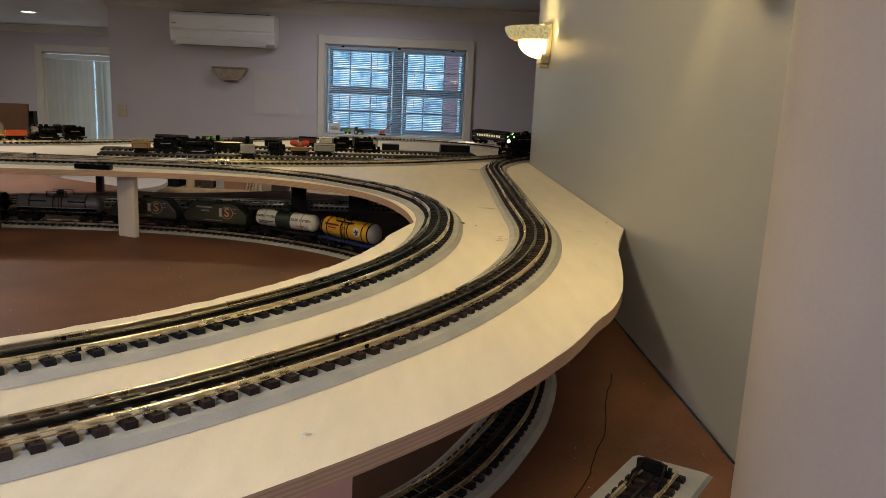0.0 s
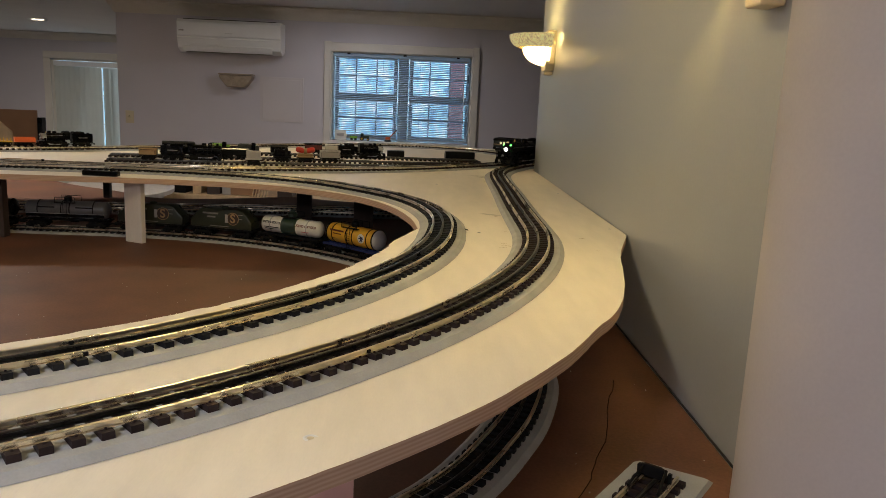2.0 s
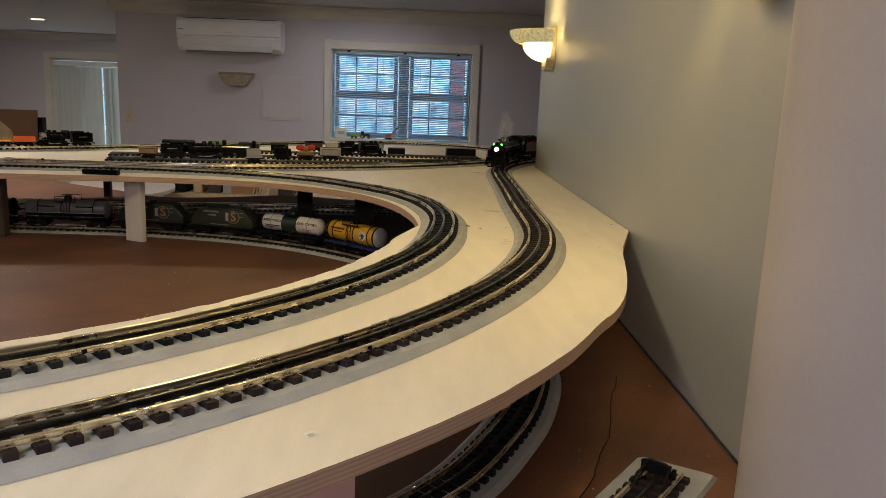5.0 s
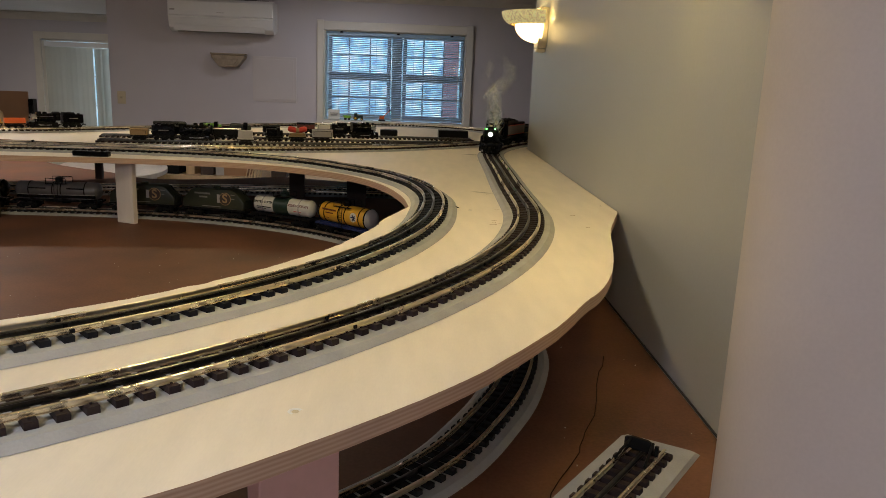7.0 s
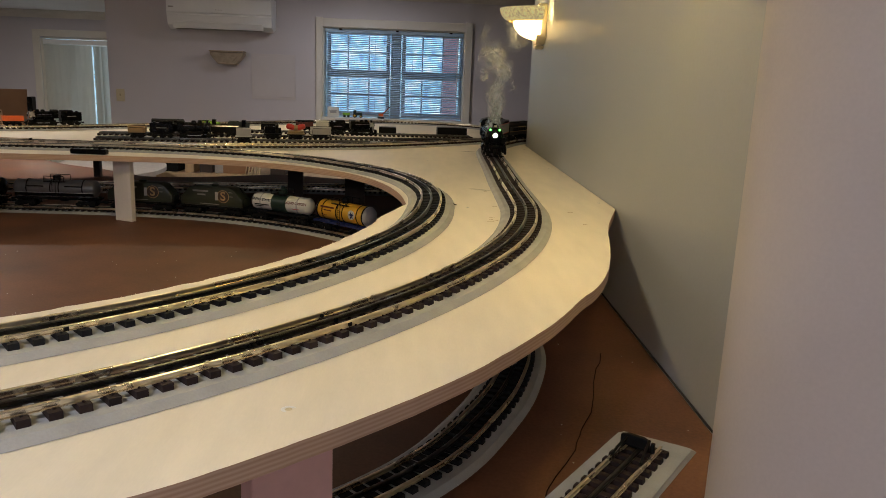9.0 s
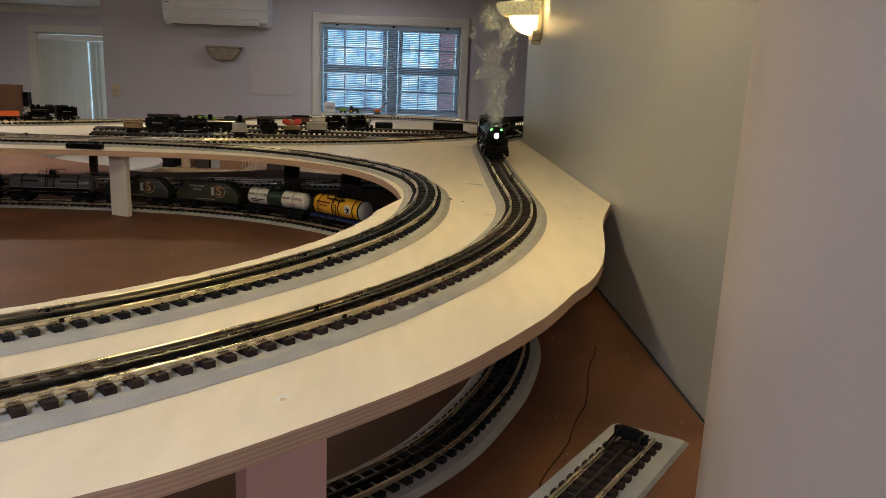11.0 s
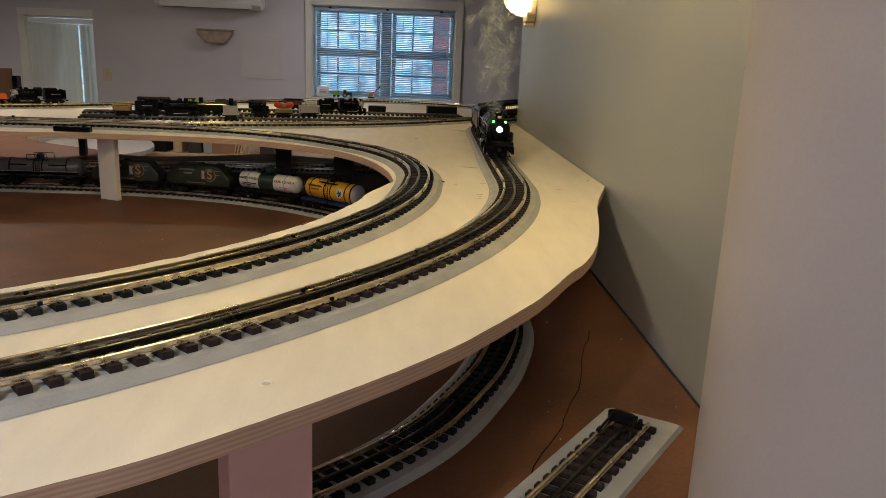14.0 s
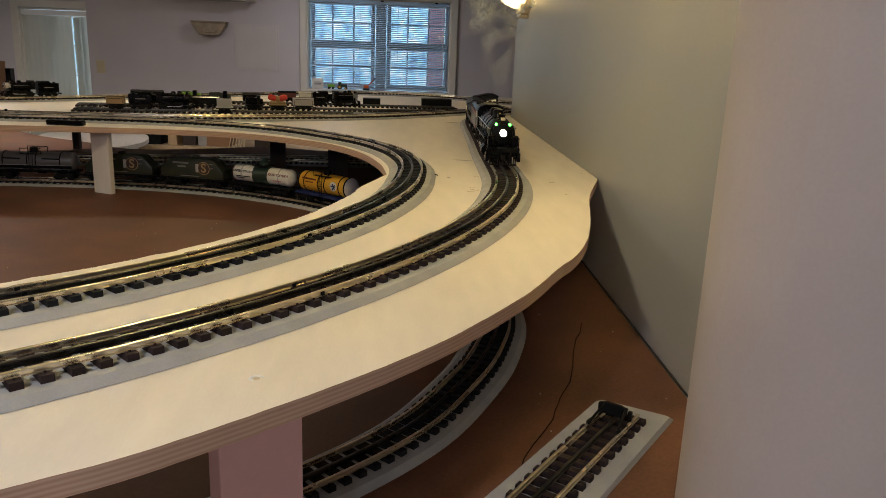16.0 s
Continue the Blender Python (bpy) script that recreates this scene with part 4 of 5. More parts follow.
def milk_car(m):
    t = thing("milk_car", m, "olive green milk car with sloped ends and round emblem", "model freight car", "lower freight train")
    L = 0.205
    underframe(t, L)
    h0, h1 = 0.026, 0.082
    prof = [(-L / 2 + 0.004, h0), (L / 2 - 0.004, h0), (L / 2 - 0.004, h0 + 0.022), (L / 2 - 0.030, h1 - 0.006), (L / 2 - 0.045, h1), (-L / 2 + 0.045, h1), (-L / 2 + 0.030, h1 - 0.006), (-L / 2 + 0.004, h0 + 0.022)]
    part("body", prism(prof, 0.052, "Y", bevel=0.003), OLIVE, t, smooth=True)
    for s in (-1, 1):
        y = s * 0.0265
        part("emblem", cyl(0.0185, 0.0008, (-s * 0.040, y, 0.056), "Y", seg=28), GOLD, t, "gold round emblem")
        part("emblem_field", cyl(0.0168, 0.0008, (-s * 0.040, y + s * 0.0006, 0.056), "Y", seg=28), DARKWOOD, t)
        writing("emblem_letter", "S", 0.036, GOLD, t, pose(-s * 0.040, y + s * 0.0013, 0.056, 90, 0, 180 if s > 0 else 0), bold=0.0008)
        part("bottle", box(0.009, 0.0008, 0.024, bevel=0.0003), GREYCAR, t, m=pose(-s * 0.019, y + s * 0.0004, 0.044))
        bars(t, [(s * 0.033, 0.066, 0.050, 0.0050, y), (s * 0.030, 0.056, 0.026, 0.0045, y), (s * 0.005, 0.031, 0.060, 0.0020, y), (-s * 0.064, 0.068, 0.014, 0.002, y), (-s * 0.064, 0.056, 0.012, 0.002, y)], FADED)
        railing(t, [(s * (L / 2 - 0.001), -0.022, 0.028), (s * (L / 2 - 0.001), -0.022, 0.052), (s * (L / 2 - 0.001), 0.022, 0.052), (s * (L / 2 - 0.001), 0.022, 0.028)])
        part("end_ladder", tube([(s * (L / 2 - 0.006), 0.012, 0.046), (s * (L / 2 - 0.030), 0.012, 0.079)], 0.0011, 5), MATTE, t)
    part("hatch", lathe([(0.011, 0), (0.011, 0.004), (0.008, 0.006), (0, 0.0065)], 16, at=(0, 0, h1)), OLIVE, t)
    return t


def oxygen_car(m):
    L = 0.212
    t = thing("tank_car", m, "white tank car with dark green centre section", "model tank car", "lower freight train")
    underframe(t, L)
    z = 0.051
    tank_body(t, L - 0.022, 0.0235, z, OFFWHITE, OFFWHITE, [-L * 0.30, L * 0.30], GREYCAR)
    part("centre_jacket", lathe([(0.0238, -0.026), (0.0262, -0.024), (0.0262, 0.024), (0.0238, 0.026)], 32, "X", at=(0, 0, z)), GREEN, t, "dark green valve jacket", smooth=True)
    part("valve_house", lathe([(0.013, -0.004), (0.013, 0.012), (0.010, 0.015), (0.006, 0.017), (0.006, 0.022), (0, 0.023)], 16, at=(0, 0, z + 0.0255)), GREEN, t)
    part("cross_walk", box(0.046, 0.050, 0.0015), MATTE, t, m=pose(0, 0, z + 0.0268))
    for s in (-1, 1):
        railing(t, [(-0.022, s * 0.024, z + 0.028), (-0.022, s * 0.024, z + 0.040), (0.022, s * 0.024, z + 0.040), (0.022, s * 0.024, z + 0.028)])
    for s in (-1, 1):
        rz = 180 if s > 0 else 0
        writing("lettering", "UNITED STATES", 0.0092, BLACK, t, pose(s * 0.060, s * 0.0222, z + 0.0075, 72, 0, rz), bold=0.0002)
        bars(t, [(s * 0.058, z - 0.007, 0.050, 0.0022, s * 0.0232), (s * 0.066, z - 0.0115, 0.030, 0.0018, s * 0.0222)], BLACK)
        writing("lettering", "LIQUID OXYGEN", 0.0094, MAROON, t, pose(-s * 0.060, s * 0.0222, z + 0.0075, 72, 0, rz), bold=0.0003)
        bars(t, [(-s * 0.060, z - 0.009, 0.026, 0.0016, s * 0.0228)], RED)
    return t


def yellow_tank(m):
    t, z = tank_car(m, 0.205, 0.0262, YELLOW, GREYCAR, BLUE, "yellow tank car with grey ends and blue underframe")
    r = 0.0262
    for sgn in (-1, 1):
        part("black_band", lathe([(r + 0.0005, -0.0022), (r + 0.0014, -0.0020), (r + 0.0014, 0.0020), (r + 0.0005, 0.0022)], 32, "X", at=(sgn * 0.086, 0, z)), MATTE, t)
        y = sgn * (r + 0.0006)
        part("emblem", cyl(0.0125, 0.0009, (-sgn * 0.048, y, z + 0.002), "Y", seg=20), OFFWHITE, t, "white and blue round emblem")
        for k in range(3):
            part("emblem_mark", box(0.017, 0.0008, 0.0030), BLUE, t, m=pose(-sgn * 0.048, y + sgn * 0.0007, z + 0.0005, 0, 60 * k, 0))
        bars(t, [(sgn * 0.046, z + 0.0085, 0.052, 0.0045, sgn * (r - 0.0008)), (sgn * 0.044, z + 0.001, 0.030, 0.0028, sgn * (r + 0.0003)), (sgn * 0.060, z - 0.012, 0.022, 0.0018, sgn * (r - 0.0028))], MAROON)
    return t


def box_car(m, L, h, mat, label, roof=None, w=0.054, cat="model freight car", door=True):
    t = thing("box_car", m, label, cat, "yard rolling stock")
    underframe(t, L)
    part("body", box(L, w, h, (0, 0, 0.026), bevel=0.0015), mat, t)
    part("roof", prism([(-w / 2 - 0.0015, 0), (w / 2 + 0.0015, 0), (w / 2 - 0.008, 0.005), (0, 0.0075), (-w / 2 + 0.008, 0.005)], L + 0.003, "X", (0, 0, 0.0265 + h)), roof or mat, t)
    part("roof_walk", box(L, 0.010, 0.0015), MATTE, t, m=pose(0, 0, 0.0342 + h))
    for s in (-1, 1):
        if door:
            part("door", box(min(0.05, L * 0.4), 0.002, h - 0.008, bevel=0.0006), mat, t, m=pose(0, s * (w / 2 + 0.0012), 0.030))
            part("door_track", box(min(0.09, L * 0.8), 0.002, 0.002), MATTE, t, m=pose(0, s * (w / 2 + 0.0012), 0.024 + h))
        for k in (-1, 1):
            part("grab_iron", tube([(k * (L / 2 - 0.006), s * (w / 2 + 0.001), 0.03), (k * (L / 2 - 0.006), s * (w / 2 + 0.001), 0.026 + h * 0.8)], 0.0009, 5), MATTE, t)
    return t


def diesel(m, L, mat, mat2, label):
    t = thing("diesel_locomotive", m, label, "model locomotive", "yard rolling stock")
    underframe(t, L)
    part("frame", box(L, 0.058, 0.006, (0, 0, 0.024), bevel=0.001), MATTE, t)
    part("hood", box(L * 0.62, 0.036, 0.036, (-L * 0.14, 0, 0.0305), bevel=0.003), mat, t)
    part("short_hood", box(L * 0.16, 0.036, 0.030, (L * 0.40, 0, 0.0305), bevel=0.004), mat, t)
    part("cab", box(L * 0.17, 0.052, 0.046, (L * 0.235, 0, 0.0305), bevel=0.003), mat2, t)
    part("cab_window", box(L * 0.10, 0.0535, 0.012, (L * 0.235, 0, 0.055)), BLACK, t)
    for k in range(3):
        part("roof_fan", cyl(0.010, 0.003, (-L * 0.32 + k * L * 0.13, 0, 0.068), seg=14), MATTE, t)
    for s in (-1, 1):
        railing(t, [(-L * 0.47, s * 0.027, 0.030), (-L * 0.47, s * 0.027, 0.048), (L * 0.13, s * 0.027, 0.048), (L * 0.13, s * 0.027, 0.030)])
    part("fuel_tank", box(L * 0.2, 0.044, 0.012, (0, 0, 0.010), bevel=0.002), MATTE, t)
    return t


def steam_locomotive(m, L=0.36, lit=False, label="", group="", silver=False):
    """Locomotive: pilot, smokebox, boiler, domes, cab, running gear, lamps."""
    t = thing("steam_locomotive", m, label, "model locomotive", group)
    k = L / 0.36
    f = L / 2
    zb = 0.056
    sb = GRAPHITE if not silver else STEEL
    part("boiler", lathe([(0.0, f - 0.30 * k), (0.0262, f - 0.30 * k), (0.0262, f - 0.21 * k), (0.0245, f - 0.17 * k), (0.0235, f - 0.095 * k)], 28, "X", at=(0, 0, zb)), BLACK, t, smooth=True)
    for x in (0.12, 0.16, 0.20, 0.24, 0.28):
        part("boiler_band", lathe([(0.0235, -0.001), (0.0264 if x > 0.18 else 0.0252, -0.0008), (0.0264 if x > 0.18 else 0.0252, 0.0008), (0.0235, 0.001)], 28, "X", at=(f - x * k, 0, zb)), GRAPHITE, t)
    part("smokebox", lathe([(0.0240, f - 0.094 * k), (0.0240, f - 0.036 * k), (0.0225, f - 0.033 * k), (0.019, f - 0.031 * k), (0.018, f - 0.029 * k), (0.006, f - 0.026 * k), (0, f - 0.0258 * k)], 28, "X", at=(0, 0, zb)), sb, t, smooth=True)
    for a in range(10):
        an = 2 * math.pi * a / 10
        part("door_dog", box(0.004, 0.0022, 0.005), sb, t, m=pose(f - 0.0300 * k, 0.0195 * math.cos(an), zb + 0.0195 * math.sin(an) - 0.0025))
    part("smokestack", lathe([(0.0060, 0.002), (0.0075, 0.004), (0.0062, 0.006), (0.0066, 0.010), (0.0076, 0.011), (0.0076, 0.0125), (0.0052, 0.0125), (0.0050, 0.006)], 18, at=(f - 0.062 * k, 0, zb + 0.0205)), BLACK, t, smooth=True)
    for x, r, h in ((0.135, 0.011, 0.015), (0.195, 0.012, 0.013)):
        part("dome", lathe([(r * 1.25, -0.004), (r, 0.002), (r, h * 0.6), (r * 0.75, h * 0.9), (0, h)], 20, at=(f - x * k, 0, zb + 0.0235)), BLACK, t, smooth=True)
    part("bell", lathe([(0, 0.007), (0.002, 0.0066), (0.003, 0.003), (0.0045, 0)], 12, at=(f - 0.100 * k, 0, zb + 0.026)), BRASS, t)
    part("bell_yoke", tube([(f - 0.100 * k, -0.006, zb + 0.0235), (f - 0.100 * k, -0.006, zb + 0.0335), (f - 0.100 * k, 0.006, zb + 0.0335), (f - 0.100 * k, 0.006, zb + 0.0235)], 0.0009, 5), BLACK, t)
    # cab
    prof = [(-0.029, 0), (0.029, 0), (0.029, 0.036), (0.025, 0.044), (0.012, 0.049), (-0.012, 0.049), (-0.025, 0.044), (-0.029, 0.036)]
    part("cab", prism([(a, b + 0.040) for a, b in prof], 0.058 * k, "X", (f - 0.325 * k, 0, 0)), BLACK, t)
    part("cab_roof", prism([(-0.032, 0.037), (-0.026, 0.0465), (-0.012, 0.0515), (0.012, 0.0515), (0.026, 0.0465), (0.032, 0.037), (0.026, 0.0450), (0.012, 0.0495), (-0.012, 0.0495), (-0.026, 0.0450)], 0.068 * k, "X", (f - 0.323 * k, 0, 0.040)), GRAPHITE, t)
    for s in (-1, 1):
        part("cab_window", box(0.030 * k, 0.0010, 0.013), CREAM if lit else GRAPHITE, t, m=pose(f - 0.327 * k, s * 0.0297, 0.061))
        part("running_board", box(0.24 * k, 0.010, 0.0022), BLACK, t, m=pose(f - 0.175 * k, s * 0.027, 0.043))
        part("cylinder", cyl(0.0115, 0.040 * k, (f - 0.078 * k, s * 0.0245, 0.021), "X", seg=18, bevel=0.001), BLACK, t)
        part("steam_pipe", tube([(f - 0.078 * k, s * 0.024, 0.030), (f - 0.074 * k, s * 0.0225, 0.050)], 0.005, 8), BLACK, t)
        part("side_rod", box(0.135 * k, 0.0018, 0.0035), STEEL, t, m=pose(f - 0.185 * k, s * 0.0258, 0.0125))
        part("main_rod", tube([(f - 0.095 * k, s * 0.0278, 0.020), (f - 0.165 * k, s * 0.0278, 0.0145)], 0.0014, 6), STEEL, t)
        railing(t, [(f - 0.295 * k, s * 0.0275, zb + 0.009)] + [(f - x * k, s * 0.0262, zb + 0.009) for x in (0.2, 0.1, 0.045)] + [(f - 0.034 * k, s * 0.018, zb + 0.006)], 0.0008, STEEL)
        part("marker_lamp", lathe([(0, 0.003), (0.0026, 0.0022), (0.0030, 0), (0.0026, -0.003)], 10, "X", at=(f - 0.033 * k, s * 0.0125, zb + 0.0165)), GREENLAMP if lit else BLACK, t, "glowing green class lamp" if lit else "", smooth=True)
        part("marker_bracket", box(0.005, 0.004, 0.006), BLACK, t, m=pose(f - 0.038 * k, s * 0.0125, zb + 0.0120))
        part("front_step", box(0.012, 0.010, 0.002), BLACK, t, m=pose(f - 0.020 * k, s * 0.026, 0.012))
        part("air_tank", cyl(0.0055, 0.05 * k, (f - 0.21 * k, s * 0.024, 0.036), "X", seg=12), BLACK, t)
    if lit:
        for s in (-1, 1):
            part("air_pump", box(0.016, 0.013, 0.020, (f - 0.018 * k, s * 0.0215, 0.0345), bevel=0.003), BLACK, t)
            part("flag_staff", tube([(f - 0.006 * k, s * 0.028, 0.033), (f - 0.006 * k, s * 0.028, 0.052)], 0.0009, 5), GRAPHITE, t)
            part("deck_step", box(0.020, 0.006, 0.016, (f - 0.012 * k, s * 0.029, 0.008), bevel=0.001), BLACK, t)
    # pilot
    pl = part("pilot", box(0.034 * k, 0.056, 0.004, (f - 0.022 * k, 0, 0.030), bevel=0.0008), BLACK, t)
    part("pilot_beam", box(0.005, 0.060, 0.010, (f - 0.006 * k, 0, 0.023), bevel=0.001), BLACK, pl)
    for j in range(13):
        y = -0.024 + 0.004 * j
        part("pilot_bar", tube([(f - 0.006 * k, y, 0.024), (f + (0.006 - abs(y) * 0.25) * k, y * 0.96, 0.0035)], 0.0009, 5), GRAPHITE, pl)
    part("pilot_foot", tube([(f - 0.000, -0.025, 0.0035), (f + 0.006 * k, 0, 0.0035), (f - 0.000, 0.025, 0.0035)], 0.0014, 5), BLACK, pl)
    part("coupler", box(0.012, 0.007, 0.008, (f + 0.003, 0, 0.013), bevel=0.001), MATTE, t)
    hl = part("headlight", cyl(0.0064, 0.010, (f - 0.0245 * k, 0, zb + 0.002), "X", seg=18, bevel=0.001), BLACK, t)
    part("lens", lathe([(0, 0.0020), (0.0042, 0.0014), (0.0064, 0)], 18, "X", at=(f - 0.0192 * k, 0, zb + 0.002)), HEADLAMP if lit else STEEL, hl, "brightly lit headlight lens" if lit else "", smooth=True)
    part("number_board", box(0.003, 0.008, 0.005, (f - 0.036 * k, 0, zb + 0.0240)), CREAM if lit else GRAPHITE, t)
    part("frame_bar", box(0.29 * k, 0.018, 0.014, (f - 0.19 * k, 0, 0.014)), MATTE, t)
    part("firebox", box(0.075 * k, 0.040, 0.024, (f - 0.27 * k, 0, 0.026), bevel=0.002), BLACK, t)
    ws = []
    for x in (0.125, 0.165, 0.205, 0.245):
        ws.append((wheelset(0.0185, t, f - x * k, 0.0185, spokes=10), 0.0185))
    for x in (0.045, 0.085):
        ws.append((wheelset(0.0085, t, f - x * k, 0.0085), 0.0085))
    for x in (0.285, 0.32):
        ws.append((wheelset(0.0095, t, f - x * k, 0.0095), 0.0095))
    return t, ws


def tender(m, L=0.215, label="", group="", stripe=False):
    t = thing("tender", m, label, "model tender", group)
    ws = [(w, 0.0088) for w in underframe(t, L)]
    part("tank_body", box(L - 0.006, 0.058, 0.050, (0, 0, 0.027), bevel=0.003), BLACK, t)
    part("coal_bunker", prism([(-0.029, 0), (0.029, 0), (0.026, 0.006), (-0.026, 0.006)], L * 0.55, "X", (L * 0.18, 0, 0.0765)), BLACK, t)
    bm = bmesh.new()
    for _ in range(90):
        r = random.uniform(0.003, 0.006)
        bmesh.ops.create_icosphere(bm, subdivisions=1, radius=r, matrix=Matrix.Translation((L * 0.18 + random.uniform(-0.25, 0.25) * L, random.uniform(-0.02, 0.02), 0.0815 + random.uniform(0, 0.004))) @ Euler((random.random() * 6, random.random() * 6, 0)).to_matrix().to_4x4())
    c = part("coal_load", bm, MATTE, t)
    c["kind"] = "stuff"
    part("water_hatch", cyl(0.008, 0.005, (-L * 0.32, 0, 0.0795), seg=14), BLACK, t)
    if stripe:
        for s in (-1, 1):
            part("side_stripe", box(L - 0.016, 0.0010, 0.030), SILVER, t, "grey side panel with red edge", m=pose(0, s * 0.0296, 0.036))
            part("red_line", box(L - 0.016, 0.0010, 0.0022), RED, t, m=pose(0, s * 0.0300, 0.0345))
            part("red_line", box(L - 0.016, 0.0010, 0.0022), RED, t, m=pose(0, s * 0.0300, 0.0655))
        part("back_lamp", lathe([(0.0, -0.0025), (0.003, -0.0018), (0.004, 0)], 10, "X", at=(-L / 2 + 0.001, 0, 0.070)), CREAM, t)
    else:
        bars(t, [(0, 0.050, 0.05, 0.004, s * 0.0295) for s in (-1, 1)], FADED)
    for s in (-1, 1):
        part("ladder", tube([(-L / 2 + 0.001, s * 0.02, 0.028), (-L / 2 + 0.001, s * 0.02, 0.076)], 0.001, 5), GRAPHITE, t)
    return t, ws


def coach(m, L=0.252, label="", lit=True, end_lamp=False):
    t = thing("passenger_coach", m, label, "model passenger car", "passenger train")
    ws = [(w, 0.0088) for w in underframe(t, L)]
    part("body", box(L, 0.056, 0.032, (0, 0, 0.022), bevel=0.002), COACH, t)
    part("roof", prism([(-0.0305, 0), (0.0305, 0), (0.028, 0.006), (0.019, 0.0105), (0.010, 0.0128), (-0.010, 0.0128), (-0.019, 0.0105), (-0.028, 0.006)], L + 0.004, "X", (0, 0, 0.0535), bevel=0.001), GRAPHITE, t)
    part("clerestory", box(L * 0.9, 0.024, 0.004, (0, 0, 0.0655), bevel=0.0015), GRAPHITE, t)
    n = 10
    for s in (-1, 1):
        for k in range(n):
            x = (k + 0.5) / n * (L - 0.07) - (L - 0.07) / 2
            w = part("window", box(0.0105, 0.0012, 0.0100), WARMLAMP if lit else BLACK, t, "warmly lit window" if lit else "", m=pose(x, s * 0.0286, 0.0385))
            part("frame", box(0.0175, 0.0008, 0.0016), BLACK, w, m=pose(0, s * 0.0006, -0.0018))
        part("belt_rail", box(L - 0.006, 0.0014, 0.0024), GOLD, t, m=pose(0, s * 0.0286, 0.0345))
        part("letter_board", box(L * 0.3, 0.0010, 0.003), GOLD, t, m=pose(0, s * 0.0285, 0.0508))
    for e in (-1, 1):
        part("vestibule", box(0.008, 0.030, 0.030, (e * (L / 2 + 0.004), 0, 0.026), bevel=0.002), MATTE, t)
        for s in (-1, 1):
            part("step", box(0.014, 0.006, 0.012), MATTE, t, m=pose(e * (L / 2 - 0.010), s * 0.027, 0.0115))
    if end_lamp:
        part("end_lamp", lathe([(0, 0.004), (0.003, 0.003), (0.0042, 0.0)], 12, "X", at=(L / 2 + 0.003, 0.018, 0.0575)), MARKER, t, "amber glowing end lamp", smooth=True)
    return t, ws


def flat_car(m, L, mat, load, label):
    t = thing("flat_car", m, label, "model freight car", "yard rolling stock")
    underframe(t, L)
    part("deck", box(L, 0.054, 0.006, (0, 0, 0.0262), bevel=0.001), mat, t)
    if load == "stakes":
        for s in (-1, 1):
            for k in range(6):
                part("stake", box(0.005, 0.004, 0.018), mat, t, m=pose((k - 2.5) / 6 * L, s * 0.024, 0.0323))
    if load == "gondola":
        for s in (-1, 1):
            part("side", box(L, 0.003, 0.024), mat, t, m=pose(0, s * 0.0255, 0.0323))
            part("end", box(0.003, 0.048, 0.024), mat, t, m=pose(s * (L / 2 - 0.0015), 0, 0.0323))
            for k in range(7):
                part("rib", box(0.003, 0.003, 0.022), mat, t, m=pose((k - 3) / 7.2 * L, s * 0.0285, 0.0323))
    if load == "sausage":
        part("bun", box(L * 0.92, 0.046, 0.014, (0, 0, 0.0323), bevel=0.006), TAN, t, "tan bun-shaped base")
        for s in (-1, 1):
            part("sausage_half", lathe([(0, 0.0), (0.013, 0.002), (0.016, 0.012), (0.016, 0.036), (0.010, 0.046), (0, 0.048)], 18, "X", at=(0, 0, 0)), RED, t, m=pose(s * 0.006, 0, 0.060, 0, -14 if s > 0 else -14, 0 if s > 0 else 180), smooth=True)
        part("label_band", lathe([(0.0165, -0.009), (0.0172, -0.008), (0.0172, 0.008), (0.0165, 0.009)], 18, "X", at=(0, 0, 0.0585)), TAN, t)
    if load == "crate":
        part("crate", box(L * 0.85, 0.046, 0.034, (0, 0, 0.0323), bevel=0.002), GREYCAR, t)
        part("crate_lid", box(L * 0.87, 0.048, 0.004, (0, 0, 0.0667), bevel=0.001), GREYCAR, t)
    return t


def line_length(line):
    out = [0.0]
    for a, b in zip(line, line[1:]):
        out.append(out[-1] + (b - a).length)
    return out


def on_line(line, acc, s):
    i = max(0, min(len(line) - 2, int(np.searchsorted(acc, s)) - 1))
    f = (s - acc[i]) / max(1e-9, acc[i + 1] - acc[i])
    return line[i].lerp(line[i + 1], f)


def ride(line, acc, s, half, z):
    """The pose of a vehicle whose middle is at s and whose bogies stand half a base either way."""
    a, b = on_line(line, acc, s - half), on_line(line, acc, s + half)
    d = b - a
    return Matrix.Translation((*((a + b) / 2).xy, z)) @ Matrix.Rotation(math.atan2(d.y, d.x), 4, "Z")


def near_s(line, acc, x, y):
    return acc[min(range(len(line)), key=lambda k: (line[k].x - x) ** 2 + (line[k].y - y) ** 2)]


# ---------------- parked trains ----------------


